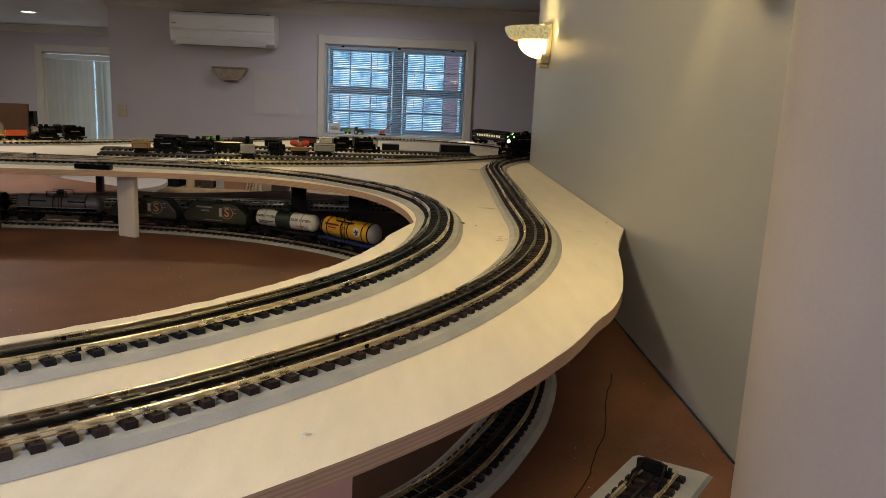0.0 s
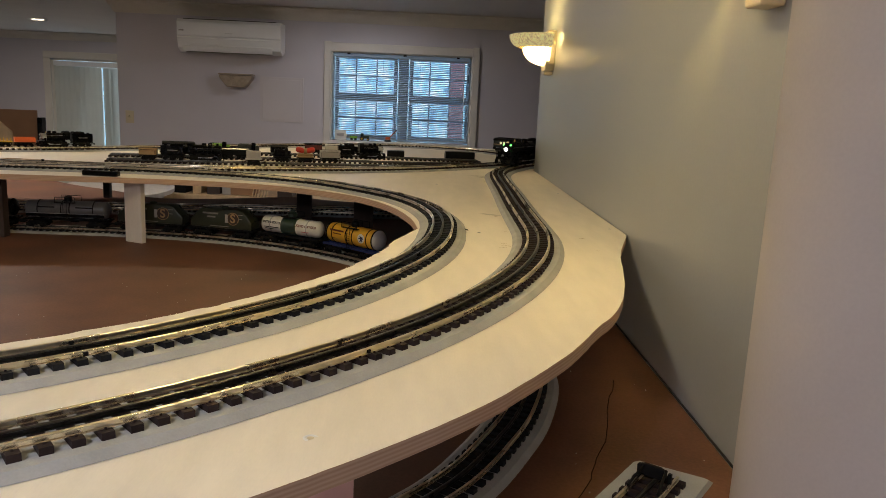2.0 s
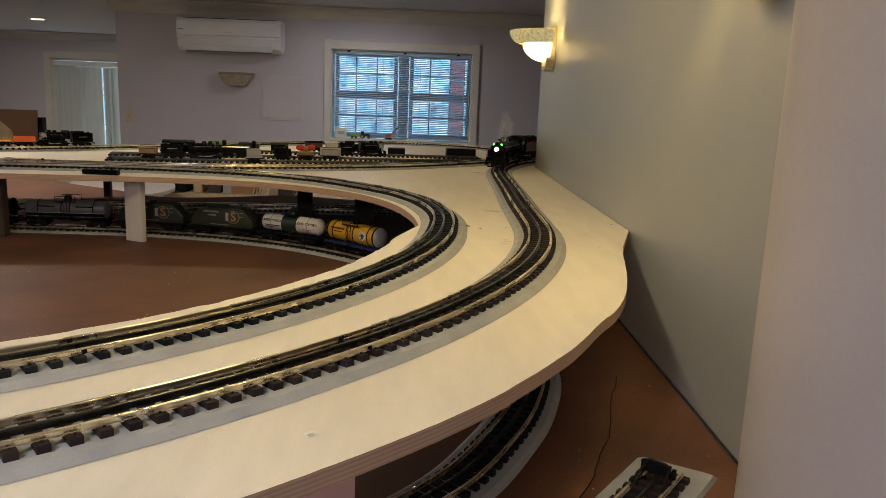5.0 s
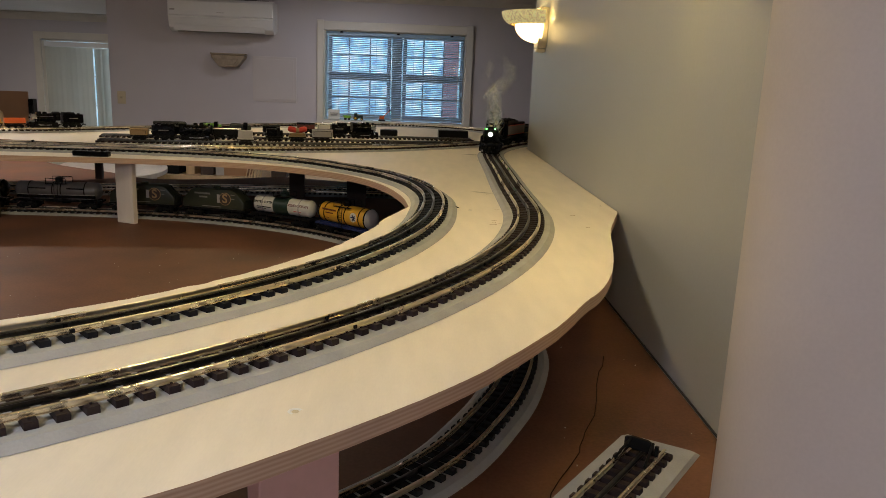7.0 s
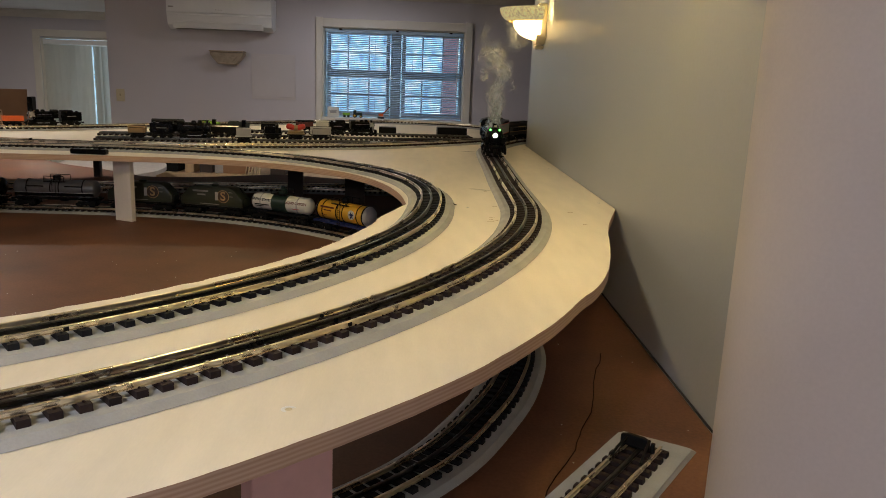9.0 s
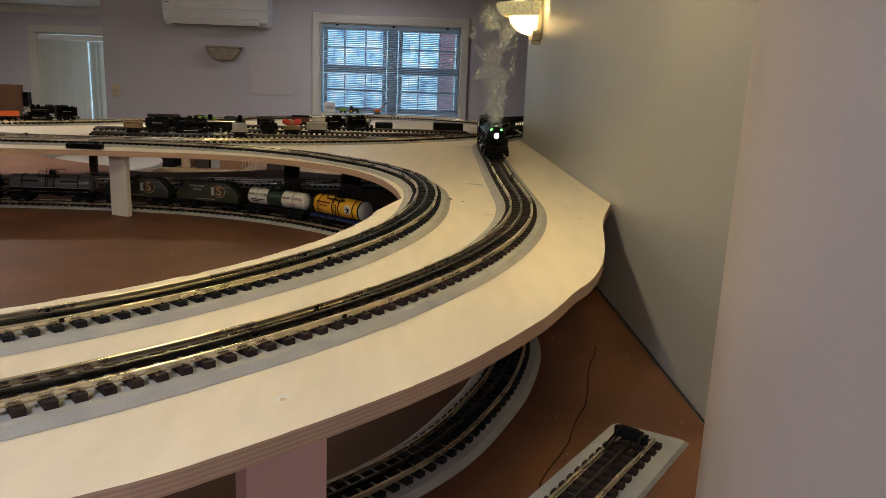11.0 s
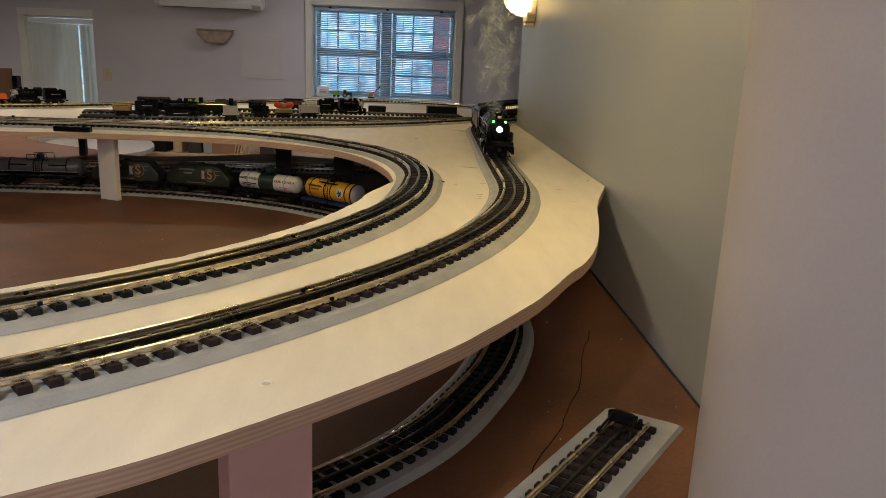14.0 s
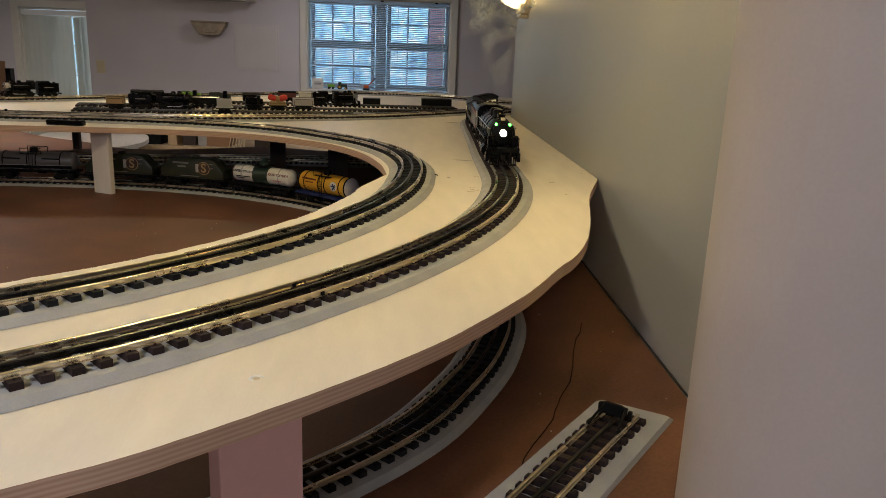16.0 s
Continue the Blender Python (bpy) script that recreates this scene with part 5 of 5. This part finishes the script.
def lower_train():
    line = smooth_line(LOWER, 0.01)
    acc = line_length(line)
    z = ZL + TOP + 0.0006
    s = near_s(line, acc, -0.088, 1.782)
    yellow_tank(ride(line, acc, s, 0.065, z))
    oxygen_car(ride(line, acc, s - 0.232, 0.065, z))
    milk_car(ride(line, acc, s - 0.462, 0.065, z))
    milk_car(ride(line, acc, s - 0.690, 0.065, z))
    t, zz = tank_car(ride(line, acc, s - 0.945, 0.08, z), 0.250, 0.0250, SILVER, SILVER, BLACK, "long grey tank car with black underframe")
    for k in (-1, 1):
        bars(t, [(0.055 * k, zz + 0.006, 0.050, 0.0035, q * 0.0246) for q in (-1, 1)], BLACK)
        part("side_sill", box(0.225, 0.0015, 0.010), BLACK, t, m=pose(0, k * 0.0252, 0.033))
        part("sill_line", box(0.225, 0.0008, 0.0016), GREYCAR, t, m=pose(0, k * 0.0264, 0.0415))
    t, zz = tank_car(ride(line, acc, s - 1.205, 0.07, z), 0.230, 0.0255, OLIVE, BLACK, BLACK, "dark olive tank car with black ends")
    bars(t, [(0.07, zz, 0.03, 0.006, q * 0.0262) for q in (-1, 1)], GREYCAR)


def yard():
    z = ZD + TOP + 0.0006

    def sx(px, y):
        return 0.114 + (y + 0.215) * (px - 757) / 1356

    def put(px, y, a):
        return pose(sx(px, y), y, z - RB, 0, 0, a) @ Matrix.Scale(0.64, 4)
    g = "yard rolling stock"
    la = smooth_line(MAIN, 0.01)
    aa = line_length(la)
    s0 = near_s(la, aa, -1.318, 2.64)
    m = ride(la, aa, s0, 0.05, z) @ Matrix.Rotation(math.pi, 4, "Z") @ Matrix.Scale(0.62, 4)
    steam_locomotive(m, 0.175, label="black and silver steam locomotive parked on the deck", group=g, silver=True)
    tender(ride(la, aa, s0 + 0.099, 0.04, z) @ Matrix.Rotation(math.pi, 4, "Z") @ Matrix.Scale(0.62, 4), 0.122, label="black tender coupled to the parked locomotive", group=g)
    flat_car(ride(la, aa, s0 - 0.096, 0.04, z) @ Matrix.Scale(0.60, 4), 0.112, ORANGE, "gondola", "orange plastic gondola car")
    flat_car(ride(la, aa, s0 - 0.168, 0.04, z) @ Matrix.Scale(0.60, 4), 0.112, YELLOWP, "stakes", "yellow flat car with stakes")
    flat_car(ride(la, aa, s0 - 0.240, 0.04, z) @ Matrix.Scale(0.60, 4), 0.112, RED, "gondola", "red plastic gondola car")
    # near yard siding
    box_car(put(246, 2.335, 10.3), 0.085, 0.027, TAN, "tan caboose body beside black locomotives", roof=TAN)
    tender(put(290, 2.362, 10.5), 0.12, label="black tender in the yard", group=g)
    steam_locomotive(put(348, 2.395, 10.8), 0.185, label="black steam locomotive in the yard", group=g)
    flat_car(put(433, 2.31, 12), 0.085, GREYCAR, "crate", "small light grey crate car")
    diesel(put(484, 2.47, 14), 0.095, BLACK, MATTE, "small black switcher locomotive")
    flat_car(put(525, 2.50, 14), 0.095, TAN, "sausage", "flat car with a red sausage-shaped load")
    box_car(put(569, 2.535, 14), 0.110, 0.034, GREYCAR, "light grey box car with faded side", roof=GREYCAR)
    box_car(put(322, 2.475, 10.5), 0.26, 0.034, BLACK, "long black covered freight car", roof=MATTE)
    box_car(put(400, 2.50, 10.5), 0.15, 0.028, MATTE, "low black freight car", roof=BLACK, door=False)
    # second siding
    box_car(put(300, 2.585, 11), 0.17, 0.040, BLACK, "black car with a matte roof", roof=MATTE)
    diesel(put(372, 2.655, 10.5), 0.13, LIME, BLACK, "lime green and black diesel locomotive")
    diesel(put(424, 2.67, 9), 0.13, OLIVE, BLACK, "dark olive and black diesel locomotive")
    box_car(put(479, 2.715, 8), 0.10, 0.030, BLACK, "black low freight car", roof=MATTE)
    tender(put(598, 2.77, 14), 0.10, label="black tender with white load", group=g)
    steam_locomotive(put(643, 2.80, 20), 0.165, label="black steam locomotive with a pale stripe", group=g, silver=True)
    box_car(put(577, 2.93, 9), 0.12, 0.034, OFFWHITE, "white car with a rounded load", roof=OFFWHITE)
    box_car(put(622, 2.95, 12), 0.13, 0.030, BLACK, "black freight car with a white roof", roof=OFFWHITE, door=False)
    box_car(put(540, 2.93, 9), 0.11, 0.030, MAROON, "dark red low car", roof=BLACK)
    # loose pieces
    for px, y, w, h, lab, mt in ((801, 3.02, 0.125, 0.040, "dark grey foam block on the deck", GRAPHITE), (687, 3.12, 0.075, 0.026, "dark grey foam block on the deck", GRAPHITE)):
        b = thing("foam_block", pose(sx(px, y), y, ZD + 0.0005, 0, 0, 4), lab, "block", "foam blocks")
        part("block", box(w, 0.06, h, bevel=0.003), mt, b)
    lt = thing("track_piece", pose(sx(685, 2.47), 2.475, ZD + 0.0005, 0, 0, 3), "loose white plastic track piece", "model track")
    part("bed", box(0.11, 0.045, 0.005), WHITE, lt)
    for k in range(9):
        part("tie", box(0.006, 0.052, 0.004), MATTE, lt, m=pose((k - 4) * 0.0115, 0, 0.0052))
    for k in (-1, 1):
        part("rail", box(0.11, 0.003, 0.005), STEEL, lt, m=pose(0, k * 0.0175, 0.0092))
    # switch machines beside the inner loop
    for px, y, a in ((160, 1.90, -3), (40, 2.08, 4)):
        sw = thing("switch_motor", pose(sx(px, y), y, ZD + 0.0005, 0, 0, a), "low black switch motor beside the track", "switch motor", "switch motors")
        part("housing", box(0.10, 0.022, 0.014, bevel=0.003), BLACK, sw)
        part("lever", box(0.006, 0.006, 0.007, (0.03, 0, 0.0142)), MATTE, sw)


def under_deck():
    """What shows through the gap under the deck."""
    b = thing("oval_table", pose(-1.81, 4.45, 0, 0, 0, 22.5), "cream oval pedestal table behind the layout", "table")
    oval = [(0.31 * math.cos(2 * math.pi * k / 64), 0.52 * math.sin(2 * math.pi * k / 64)) for k in range(64)]
    part("tabletop", prism(oval, 0.024, "Z", (0, 0, 1.040), bevel=0.003), POST, b)
    part("apron", prism([(x * 0.8, y * 0.85) for x, y in oval], 0.042, "Z", (0, 0, 1.0065)), POST, b)
    part("pedestal", lathe([(0.045, 0.03), (0.055, 0.10), (0.035, 0.20), (0.05, 0.55), (0.035, 0.80), (0.06, 0.93), (0.12, 0.985)], 24), DARKWOOD, b, smooth=True)
    part("foot_plate", cyl(0.24, 0.03, (0, 0, 0.0155), seg=40, bevel=0.006), DARKWOOD, b)
    w = thing("work_table", pose(-1.10, 5.28, 0), "pine work table against the back wall", "table")
    part("tabletop", box(1.7, 0.55, 0.035, (0, 0, 0.905), bevel=0.003), WOOD, w)
    for x in (-0.78, 0.78):
        for y in (-0.22, 0.22):
            part("leg", box(0.06, 0.06, 0.904), WOOD, w, m=pose(x, y, 0))

    def crate(px, wd, h, mat, lab, y=5.16):
        x = 0.114 + (y + 0.215) * (px - 757) / 1356
        c = thing("storage_box", pose(x, y, 0.941, 0, 0, random.uniform(-5, 5)), lab, "box", "boxes on the work table")
        part("carton", box(wd, 0.20, h, bevel=0.003), mat, c)
        part("lid", box(wd + 0.006, 0.206, 0.022, (0, 0, h + 0.0005), bevel=0.002), mat, c)
        return c
    crate(310, 0.10, 0.13, MATTE, "black storage box on the work table")
    crate(342, 0.06, 0.16, WOOD, "upright pine box on the work table")
    crate(370, 0.09, 0.13, DARKWOOD, "dark wooden box on the work table")
    crate(392, 0.06, 0.15, GREYCAR, "pale grey box on the work table")
    c = crate(420, 0.17, 0.15, CARDBOARD, "brown carton with a white dotted label")
    part("label", box(0.055, 0.001, 0.045), OFFWHITE, c, m=pose(-0.045, -0.1008, 0.075))
    for i in range(2):
        for j in range(2):
            part("dot", cyl(0.005, 0.001, (-0.058 + 0.025 * i, -0.1018, 0.088 + 0.020 * j), "Y", seg=10), BLACK, c)
    for k in range(6):
        s = thing("dowel", pose(-1.130 + 0.020 * k, 4.985, 0.941), "thin wooden dowel leaning on the carton", "dowel", "dowels")
        part("rod", tube([(0, 0, 0.003), (0.02, 0.078, 0.17 + 0.01 * (k % 3))], 0.004, 6), WOOD, s)
    crate(495, 0.10, 0.16, DARKWOOD, "dark box at the table's end", 5.12)


def left_corner():
    p = thing("leaning_panel", pose(-3.22, 5.75, 0, 0, 0, 6), "brown hardboard panel leaning by the door", "panel")
    part("panel", box(0.40, 0.02, 1.44, bevel=0.002), CARDBOARD, p, m=pose(0, 0, 0.001, -4))
    q = thing("leaning_panel", pose(-3.13, 5.30, 0, 0, 0, 3), "cut wooden offcut with a slanted edge", "panel")
    part("offcut", prism([(-0.16, 0.0), (0.20, 0.0), (0.20, 1.30), (0.06, 1.42), (-0.16, 1.42)], 0.018, "Y", bevel=0.002), WOOD, q)
    s = thing("floor_speaker", pose(-2.99, 5.85, 0, 0, 0, 4), "tall narrow black floor speaker", "speaker")
    part("cabinet", box(0.036, 0.08, 1.365, (0, 0, 0.02), bevel=0.006), BLACK, s)
    part("base", box(0.12, 0.14, 0.018), BLACK, s)
    part("grille", box(0.030, 0.006, 1.26, (0, -0.0435, 0.08), bevel=0.002), MATTE, s)


def sill_toys():
    z, y = 1.3305, YB - 0.035
    c = thing("photo_card", pose(-0.60, y, z, 0, 0, 8), "small white printed card standing on the sill", "card")
    part("card", box(0.085, 0.012, 0.075, bevel=0.001), OFFWHITE, c, m=pose(0, 0, 0, -8))
    bars(c, [(0, 0.045, 0.06, 0.006, -0.0075), (0, 0.030, 0.05, 0.012, -0.0085)], GREYCAR)
    t = thing("toy_tractor", pose(-0.42, y, z, 0, 0, 0), "small green toy tractor with yellow wheels", "toy")
    part("body", box(0.055, 0.022, 0.020, (0.010, 0, 0.018), bevel=0.003), GREEN, t)
    part("cab", box(0.022, 0.026, 0.024, (-0.016, 0, 0.030), bevel=0.002), GREEN, t)
    for x, r in ((-0.016, 0.016), (0.030, 0.010)):
        for s in (-1, 1):
            w = part("wheel", cyl(r, 0.009, (x, s * 0.018, r), "Y", seg=18, bevel=0.001), RUBBER, t)
            part("hub", cyl(r * 0.5, 0.002, (x, s * 0.0235, r), "Y", seg=12), YELLOWP, w)
    g = thing("toy_wagon", pose(-0.53 + 0.03, y, z), "small lime green toy wagon", "toy")
    part("bin", prism([(-0.022, 0.014), (0.022, 0.014), (0.030, 0.034), (-0.030, 0.034)], 0.026, "Y", bevel=0.001), LIME, g)
    for k in (-1, 1):
        for s in (-1, 1):
            part("wheel", cyl(0.009, 0.006, (k * 0.014, s * 0.016, 0.009), "Y", seg=14), RUBBER, g)
    d = thing("toy_digger", pose(-0.24, y, z), "small orange toy excavator with raised arm", "toy")
    part("house", box(0.036, 0.028, 0.020, (0, 0, 0.016), bevel=0.002), ORANGE, d)
    for s in (-1, 1):
        part("crawler", box(0.050, 0.010, 0.013, (0, s * 0.014, 0), bevel=0.004), RUBBER, d)
    part("arm", tube([(0.010, 0, 0.032), (0.040, 0, 0.062), (0.062, 0, 0.084)], 0.0035, 6), ORANGE, d)
    part("bucket", box(0.014, 0.014, 0.010, (0.062, 0, 0.080), bevel=0.002), MATTE, d)


def deck_bits():
    """Hole, pencil marks, splinters and crumbs."""
    h = thing("plugged_hole", pose(0.024, 0.299, ZD + 0.0004, 0, 0, 20), "small chipped screw hole in the plywood", "hole")
    part("rim", lathe([(0.0030, 0.0), (0.0041, 0.0007), (0.0057, 0.0002)], 16, arc=235), WHITE, h)
    part("pit", lathe([(0, 0.00015), (0.0026, 0.00015), (0.0025, 0)], 9), IVORY, h)
    pts = [(0.415, 0.949), (0.402, 0.905), (0.394, 0.880), (0.378, 0.825), (0.363, 0.771), (0.348, 0.720), (0.335, 0.685), (0.325, 0.668), (0.321, 0.655), (0.316, 0.632), (0.308, 0.614), (0.292, 0.580), (0.276, 0.549), (0.262, 0.520), (0.253, 0.501)]
    wob = [(x + random.uniform(-0.003, 0.003), y, ZL + 0.0010) for x, y in pts]
    w = thing("thin_wire", Matrix(), "thin dark wire lying on the brown board", "wire")
    part("strand", tube(wob, 0.00065, 6), BLACK, w)
    for x, y, a, L in ((0.238, 1.116, 10, 0.018), (0.233, 1.077, 8, 0.022), (0.243, 1.092, -14, 0.018), (0.236, 1.098, 24, 0.012), (0.254, 1.241, 6, 0.016), (0.049, 0.824, 30, 0.012), (0.395, 1.20, 12, 0.018), (0.40, 1.08, 10, 0.012), (0.250, 1.44, 6, 0.010)):
        b = thing("pencil_mark", pose(x, y, ZD + 0.0003, 0, 0, a), "faint pencil mark on the plywood", "mark", "pencil marks")
        part("stroke", box(L * 0.6, 0.0010, 0.0002), TAN, b)
    # soft brown patches that paint blurred shadows onto the deck
    for x, y, a, L, W, k in ((0.262, 2.375, 6, 0.075, 0.030, 0.55), (0.275, 2.330, 20, 0.040, 0.016, 0.5), (0.243, 1.462, -14, 0.058, 0.020, 0.45), (0.225, 1.478, -10, 0.030, 0.010, 0.35), (0.28, 2.20, 80, 0.06, 0.014, 0.3)):
        b = thing("deck_shadow", pose(x, y, ZD + 0.0004, 0, 0, a), "faint brown patch painted as a blurred shadow on the plywood", "smudge", "soot smudges")
        bm = bmesh.new()
        lay = bm.verts.layers.float.new("thick")
        mid = bm.verts.new((0, 0, 0.0002))
        mid[lay] = k
        prev = None
        for f in (0.35, 0.7, 1.0):
            ring = []
            for q in range(20):
                an = 2 * math.pi * q / 20
                v = bm.verts.new((L / 2 * f * math.cos(an) * (1 + 0.2 * math.sin(3 * an)), W / 2 * f * math.sin(an) * (1 + 0.25 * math.sin(5 * an)), 0.0002 * (1 - f)))
                v[lay] = k * (1 - f) ** 0.8
                ring.append(v)
            for q in range(20):
                if prev:
                    bm.faces.new((prev[q], ring[q], ring[(q + 1) % 20], prev[(q + 1) % 20]))
                else:
                    bm.faces.new((mid, ring[q], ring[(q + 1) % 20]))
            prev = ring
        part("film", bm, SOFT_SHADOW, b)
    sp = thing("wood_splinter", pose(0.174, 1.245, ZD + 0.0005, 0, 0, -62), "small dark wood splinter on the deck", "splinter")
    part("chip", prism([(-0.011, 0), (0.011, 0.0004), (0.009, 0.0022), (-0.009, 0.0018)], 0.002, "Y"), DARKWOOD, sp)
    bm = bmesh.new()
    rnd = random.Random(4)
    for _ in range(90):
        x, y = rnd.uniform(-0.9, 0.47), rnd.uniform(0.45, 1.6)
        bmesh.ops.create_icosphere(bm, subdivisions=1, radius=rnd.uniform(0.0004, 0.0010), matrix=Matrix.Translation((x, y, ZL + 0.0006)))
    for x, y, r in ((-0.39, 0.93, 0.0035), (0.036, 1.02, 0.002), (-0.09, 0.527, 0.002)):
        bmesh.ops.create_icosphere(bm, subdivisions=1, radius=r, matrix=Matrix.Translation((x, y, ZL + 0.001)) @ Matrix.Diagonal((1.6, 0.8, 0.5, 1)))
    tagged(part("wood_crumbs", bm, OFFWHITE), "pale wood crumbs scattered on the brown board", "crumbs", kind="stuff")
    bm = bmesh.new()
    line = smooth_line(arc(INNER_HOLE[0], INNER_HOLE[1], INNER_HOLE[2] - 0.0005, -60, -12, 40), 0.008)
    for p in line:
        if rnd.random() < 0.7:
            bmesh.ops.create_icosphere(bm, subdivisions=1, radius=rnd.uniform(0.0003, 0.0009), matrix=Matrix.Translation((p.x + rnd.uniform(-0.002, 0.002), p.y + rnd.uniform(-0.002, 0.002), ZD - 0.0004)))
    tagged(part("saw_splinters", bm, PLY), "ragged saw splinters along the cut-out edge", "splinters", kind="stuff")


# ---------------- the running train ----------------
LINE = smooth_line(MAIN, 0.01)
ACC = line_length(LINE)
S_END = near_s(LINE, ACC, 0.318, 1.323)
ZT = ZD + TOP + 0.0006


def front_s(t):
    """Way of the pilot's tip along the main line."""
    return S_END - (1.410 - 0.0609 * t - 0.00193 * t * t)



TRAIN = []


def enlarge(ob, ws, k):
    """Makes a vehicle k times as large; returns its wheelsets with their new radii."""
    wheels = {w for w, _ in ws}
    done = set()
    for ch in ob.children_recursive:
        if ch.parent is ob and ch not in wheels:
            ch.matrix_basis = Matrix.Scale(k, 4) @ ch.matrix_basis
    for w in wheels:
        if w.parent is ob:
            w.location = w.location * k
            if w.data not in done:
                w.data.transform(Matrix.Scale(k, 4))
                done.add(w.data)
    return [(w, q * k) for w, q in ws]


BIG = 1.08


def running_train():
    at = 0.0
    m0 = Matrix()
    L = 0.36
    e, ws = steam_locomotive(m0, L, lit=True, label="black steam locomotive with lit headlight and green lamps", group="passenger train")
    ws = enlarge(e, ws, BIG)
    L *= BIG
    TRAIN.append((e, ws, at + L / 2 + 0.004, 0.07))
    at += L + 0.008
    L = 0.215
    td, ws = tender(m0, L, label="black tender with grey side panels and coal", group="passenger train", stripe=True)
    ws = enlarge(td, ws, BIG)
    L *= BIG
    TRAIN.append((td, ws, at + L / 2, 0.066))
    at += L + 0.024
    for k in range(3):
        L = 0.252
        c, ws = coach(m0, L, ("blackish green baggage coach with unlit windows", "blackish green passenger coach with lit windows", "blackish green passenger coach with lit windows")[k], lit=(k > 0), end_lamp=(k == 2))
        TRAIN.append((c, ws, at + L / 2, 0.10))
        at += L + 0.024


PUFFS = []


def smoke():
    """Curls of smoke: small rolled wisps that wait in the smokebox and rise one after another."""
    rnd = random.Random(11)
    t = 3.8
    while t < 15.0:
        g = thing("smoke_wisp", Matrix(), "thin pale grey curl of smoke", "smoke", "smoke from the locomotive")
        bm = bmesh.new()
        n = 12
        w = rnd.uniform(0.040, 0.046)
        turn = rnd.uniform(0.45, 0.9)
        ph = rnd.uniform(0, 6)
        lay = bm.verts.layers.float.new("thick")
        grid = []
        dens = min(0.97, 0.42 + 0.20 * (t - 3.8)) * min(1.0, max(0.30, 1.0 - 0.28 * (t - 12.0)))
        for i in range(n + 1):
            row = []
            for j in range(n + 1):
                u, v = 2 * i / n - 1, 2 * j / n - 1
                a = u * turn
                r = w * 0.5 / math.sin(turn)
                x = r * math.sin(a) * (1 + 0.25 * math.sin(3 * v + ph)) + 0.004 * math.sin(7 * v + 3 * u + ph)
                y = r * (1 - math.cos(a)) - r * 0.4 + 0.004 * math.sin(5 * u + 4 * v + ph)
                z = 0.052 * v + 0.004 * math.sin(5 * u + ph)
                q = bm.verts.new((x, y, z))
                q[lay] = dens * max(0.0, 1 - u * u) ** 1.8 * max(0.0, 1 - v * v) ** 1.8
                row.append(q)
            grid.append(row)
        for i in range(n):
            for j in range(n):
                bm.faces.new((grid[i][j], grid[i + 1][j], grid[i + 1][j + 1], grid[i][j + 1]))
        o = part("wisp", bm, SMOKE, g, smooth=True)
        PUFFS.append((g, t, rnd.random(), rnd.random(), rnd.uniform(-1, 1), rnd.uniform(-1, 1)))
        t += rnd.uniform(0.20, 0.30) if t < 5 or t > 13 else rnd.uniform(0.12, 0.18)


def motions():
    times = [k * 0.5 for k in range(33)]
    for ob, ws, back, half in TRAIN:
        walk(ob, [(t, ride(LINE, ACC, front_s(t) - back, half, ZT)) for t in times])
        for w, r in ws:
            step = 0.2 if r > 0.015 else 0.1
            n = round(16 / step)
            base = w.location.copy()
            walk(w, [(k * step, Matrix.Translation(base) @ Matrix.Rotation((front_s(k * step) - front_s(0)) / r, 4, "Y")) for k in range(n + 1)])
    stack = 0.071
    for g, born, a, b, dx, dy in PUFFS:
        rows = []
        home = ride(LINE, ACC, front_s(born) - stack, 0.07, ZT)
        for t in times:
            if t <= born:
                m = ride(LINE, ACC, front_s(t) - stack - 0.03 - 0.07 * a, 0.07, ZT + 0.056) @ Matrix.Rotation(radians(90), 4, "Y")
            else:
                age = t - born
                up = 0.080 + 0.075 * age / (1 + 0.045 * age)
                side = 0.006 * min(1, age) * dx + 0.013 * dx * min(age, 4)
                swirl = 0.010 * math.sin(1.9 * age + 6 * b) * min(1, age)
                m = Matrix.Translation((home.translation.x + side + swirl + 0.002 * age, home.translation.y + 0.008 * dy * age - 0.012 * age, ZT + up)) @ Euler((0.3 * dx * min(age, 2), 0.7 * dy * min(age, 2), 1.4 * (a - 0.5) + 0.12 * dx * age)).to_matrix().to_4x4()
            rows.append((t, m))
        walk(g, rows)


lower_train()
yard()
under_deck()
left_corner()
sill_toys()
deck_bits()
running_train()
smoke()
motions()
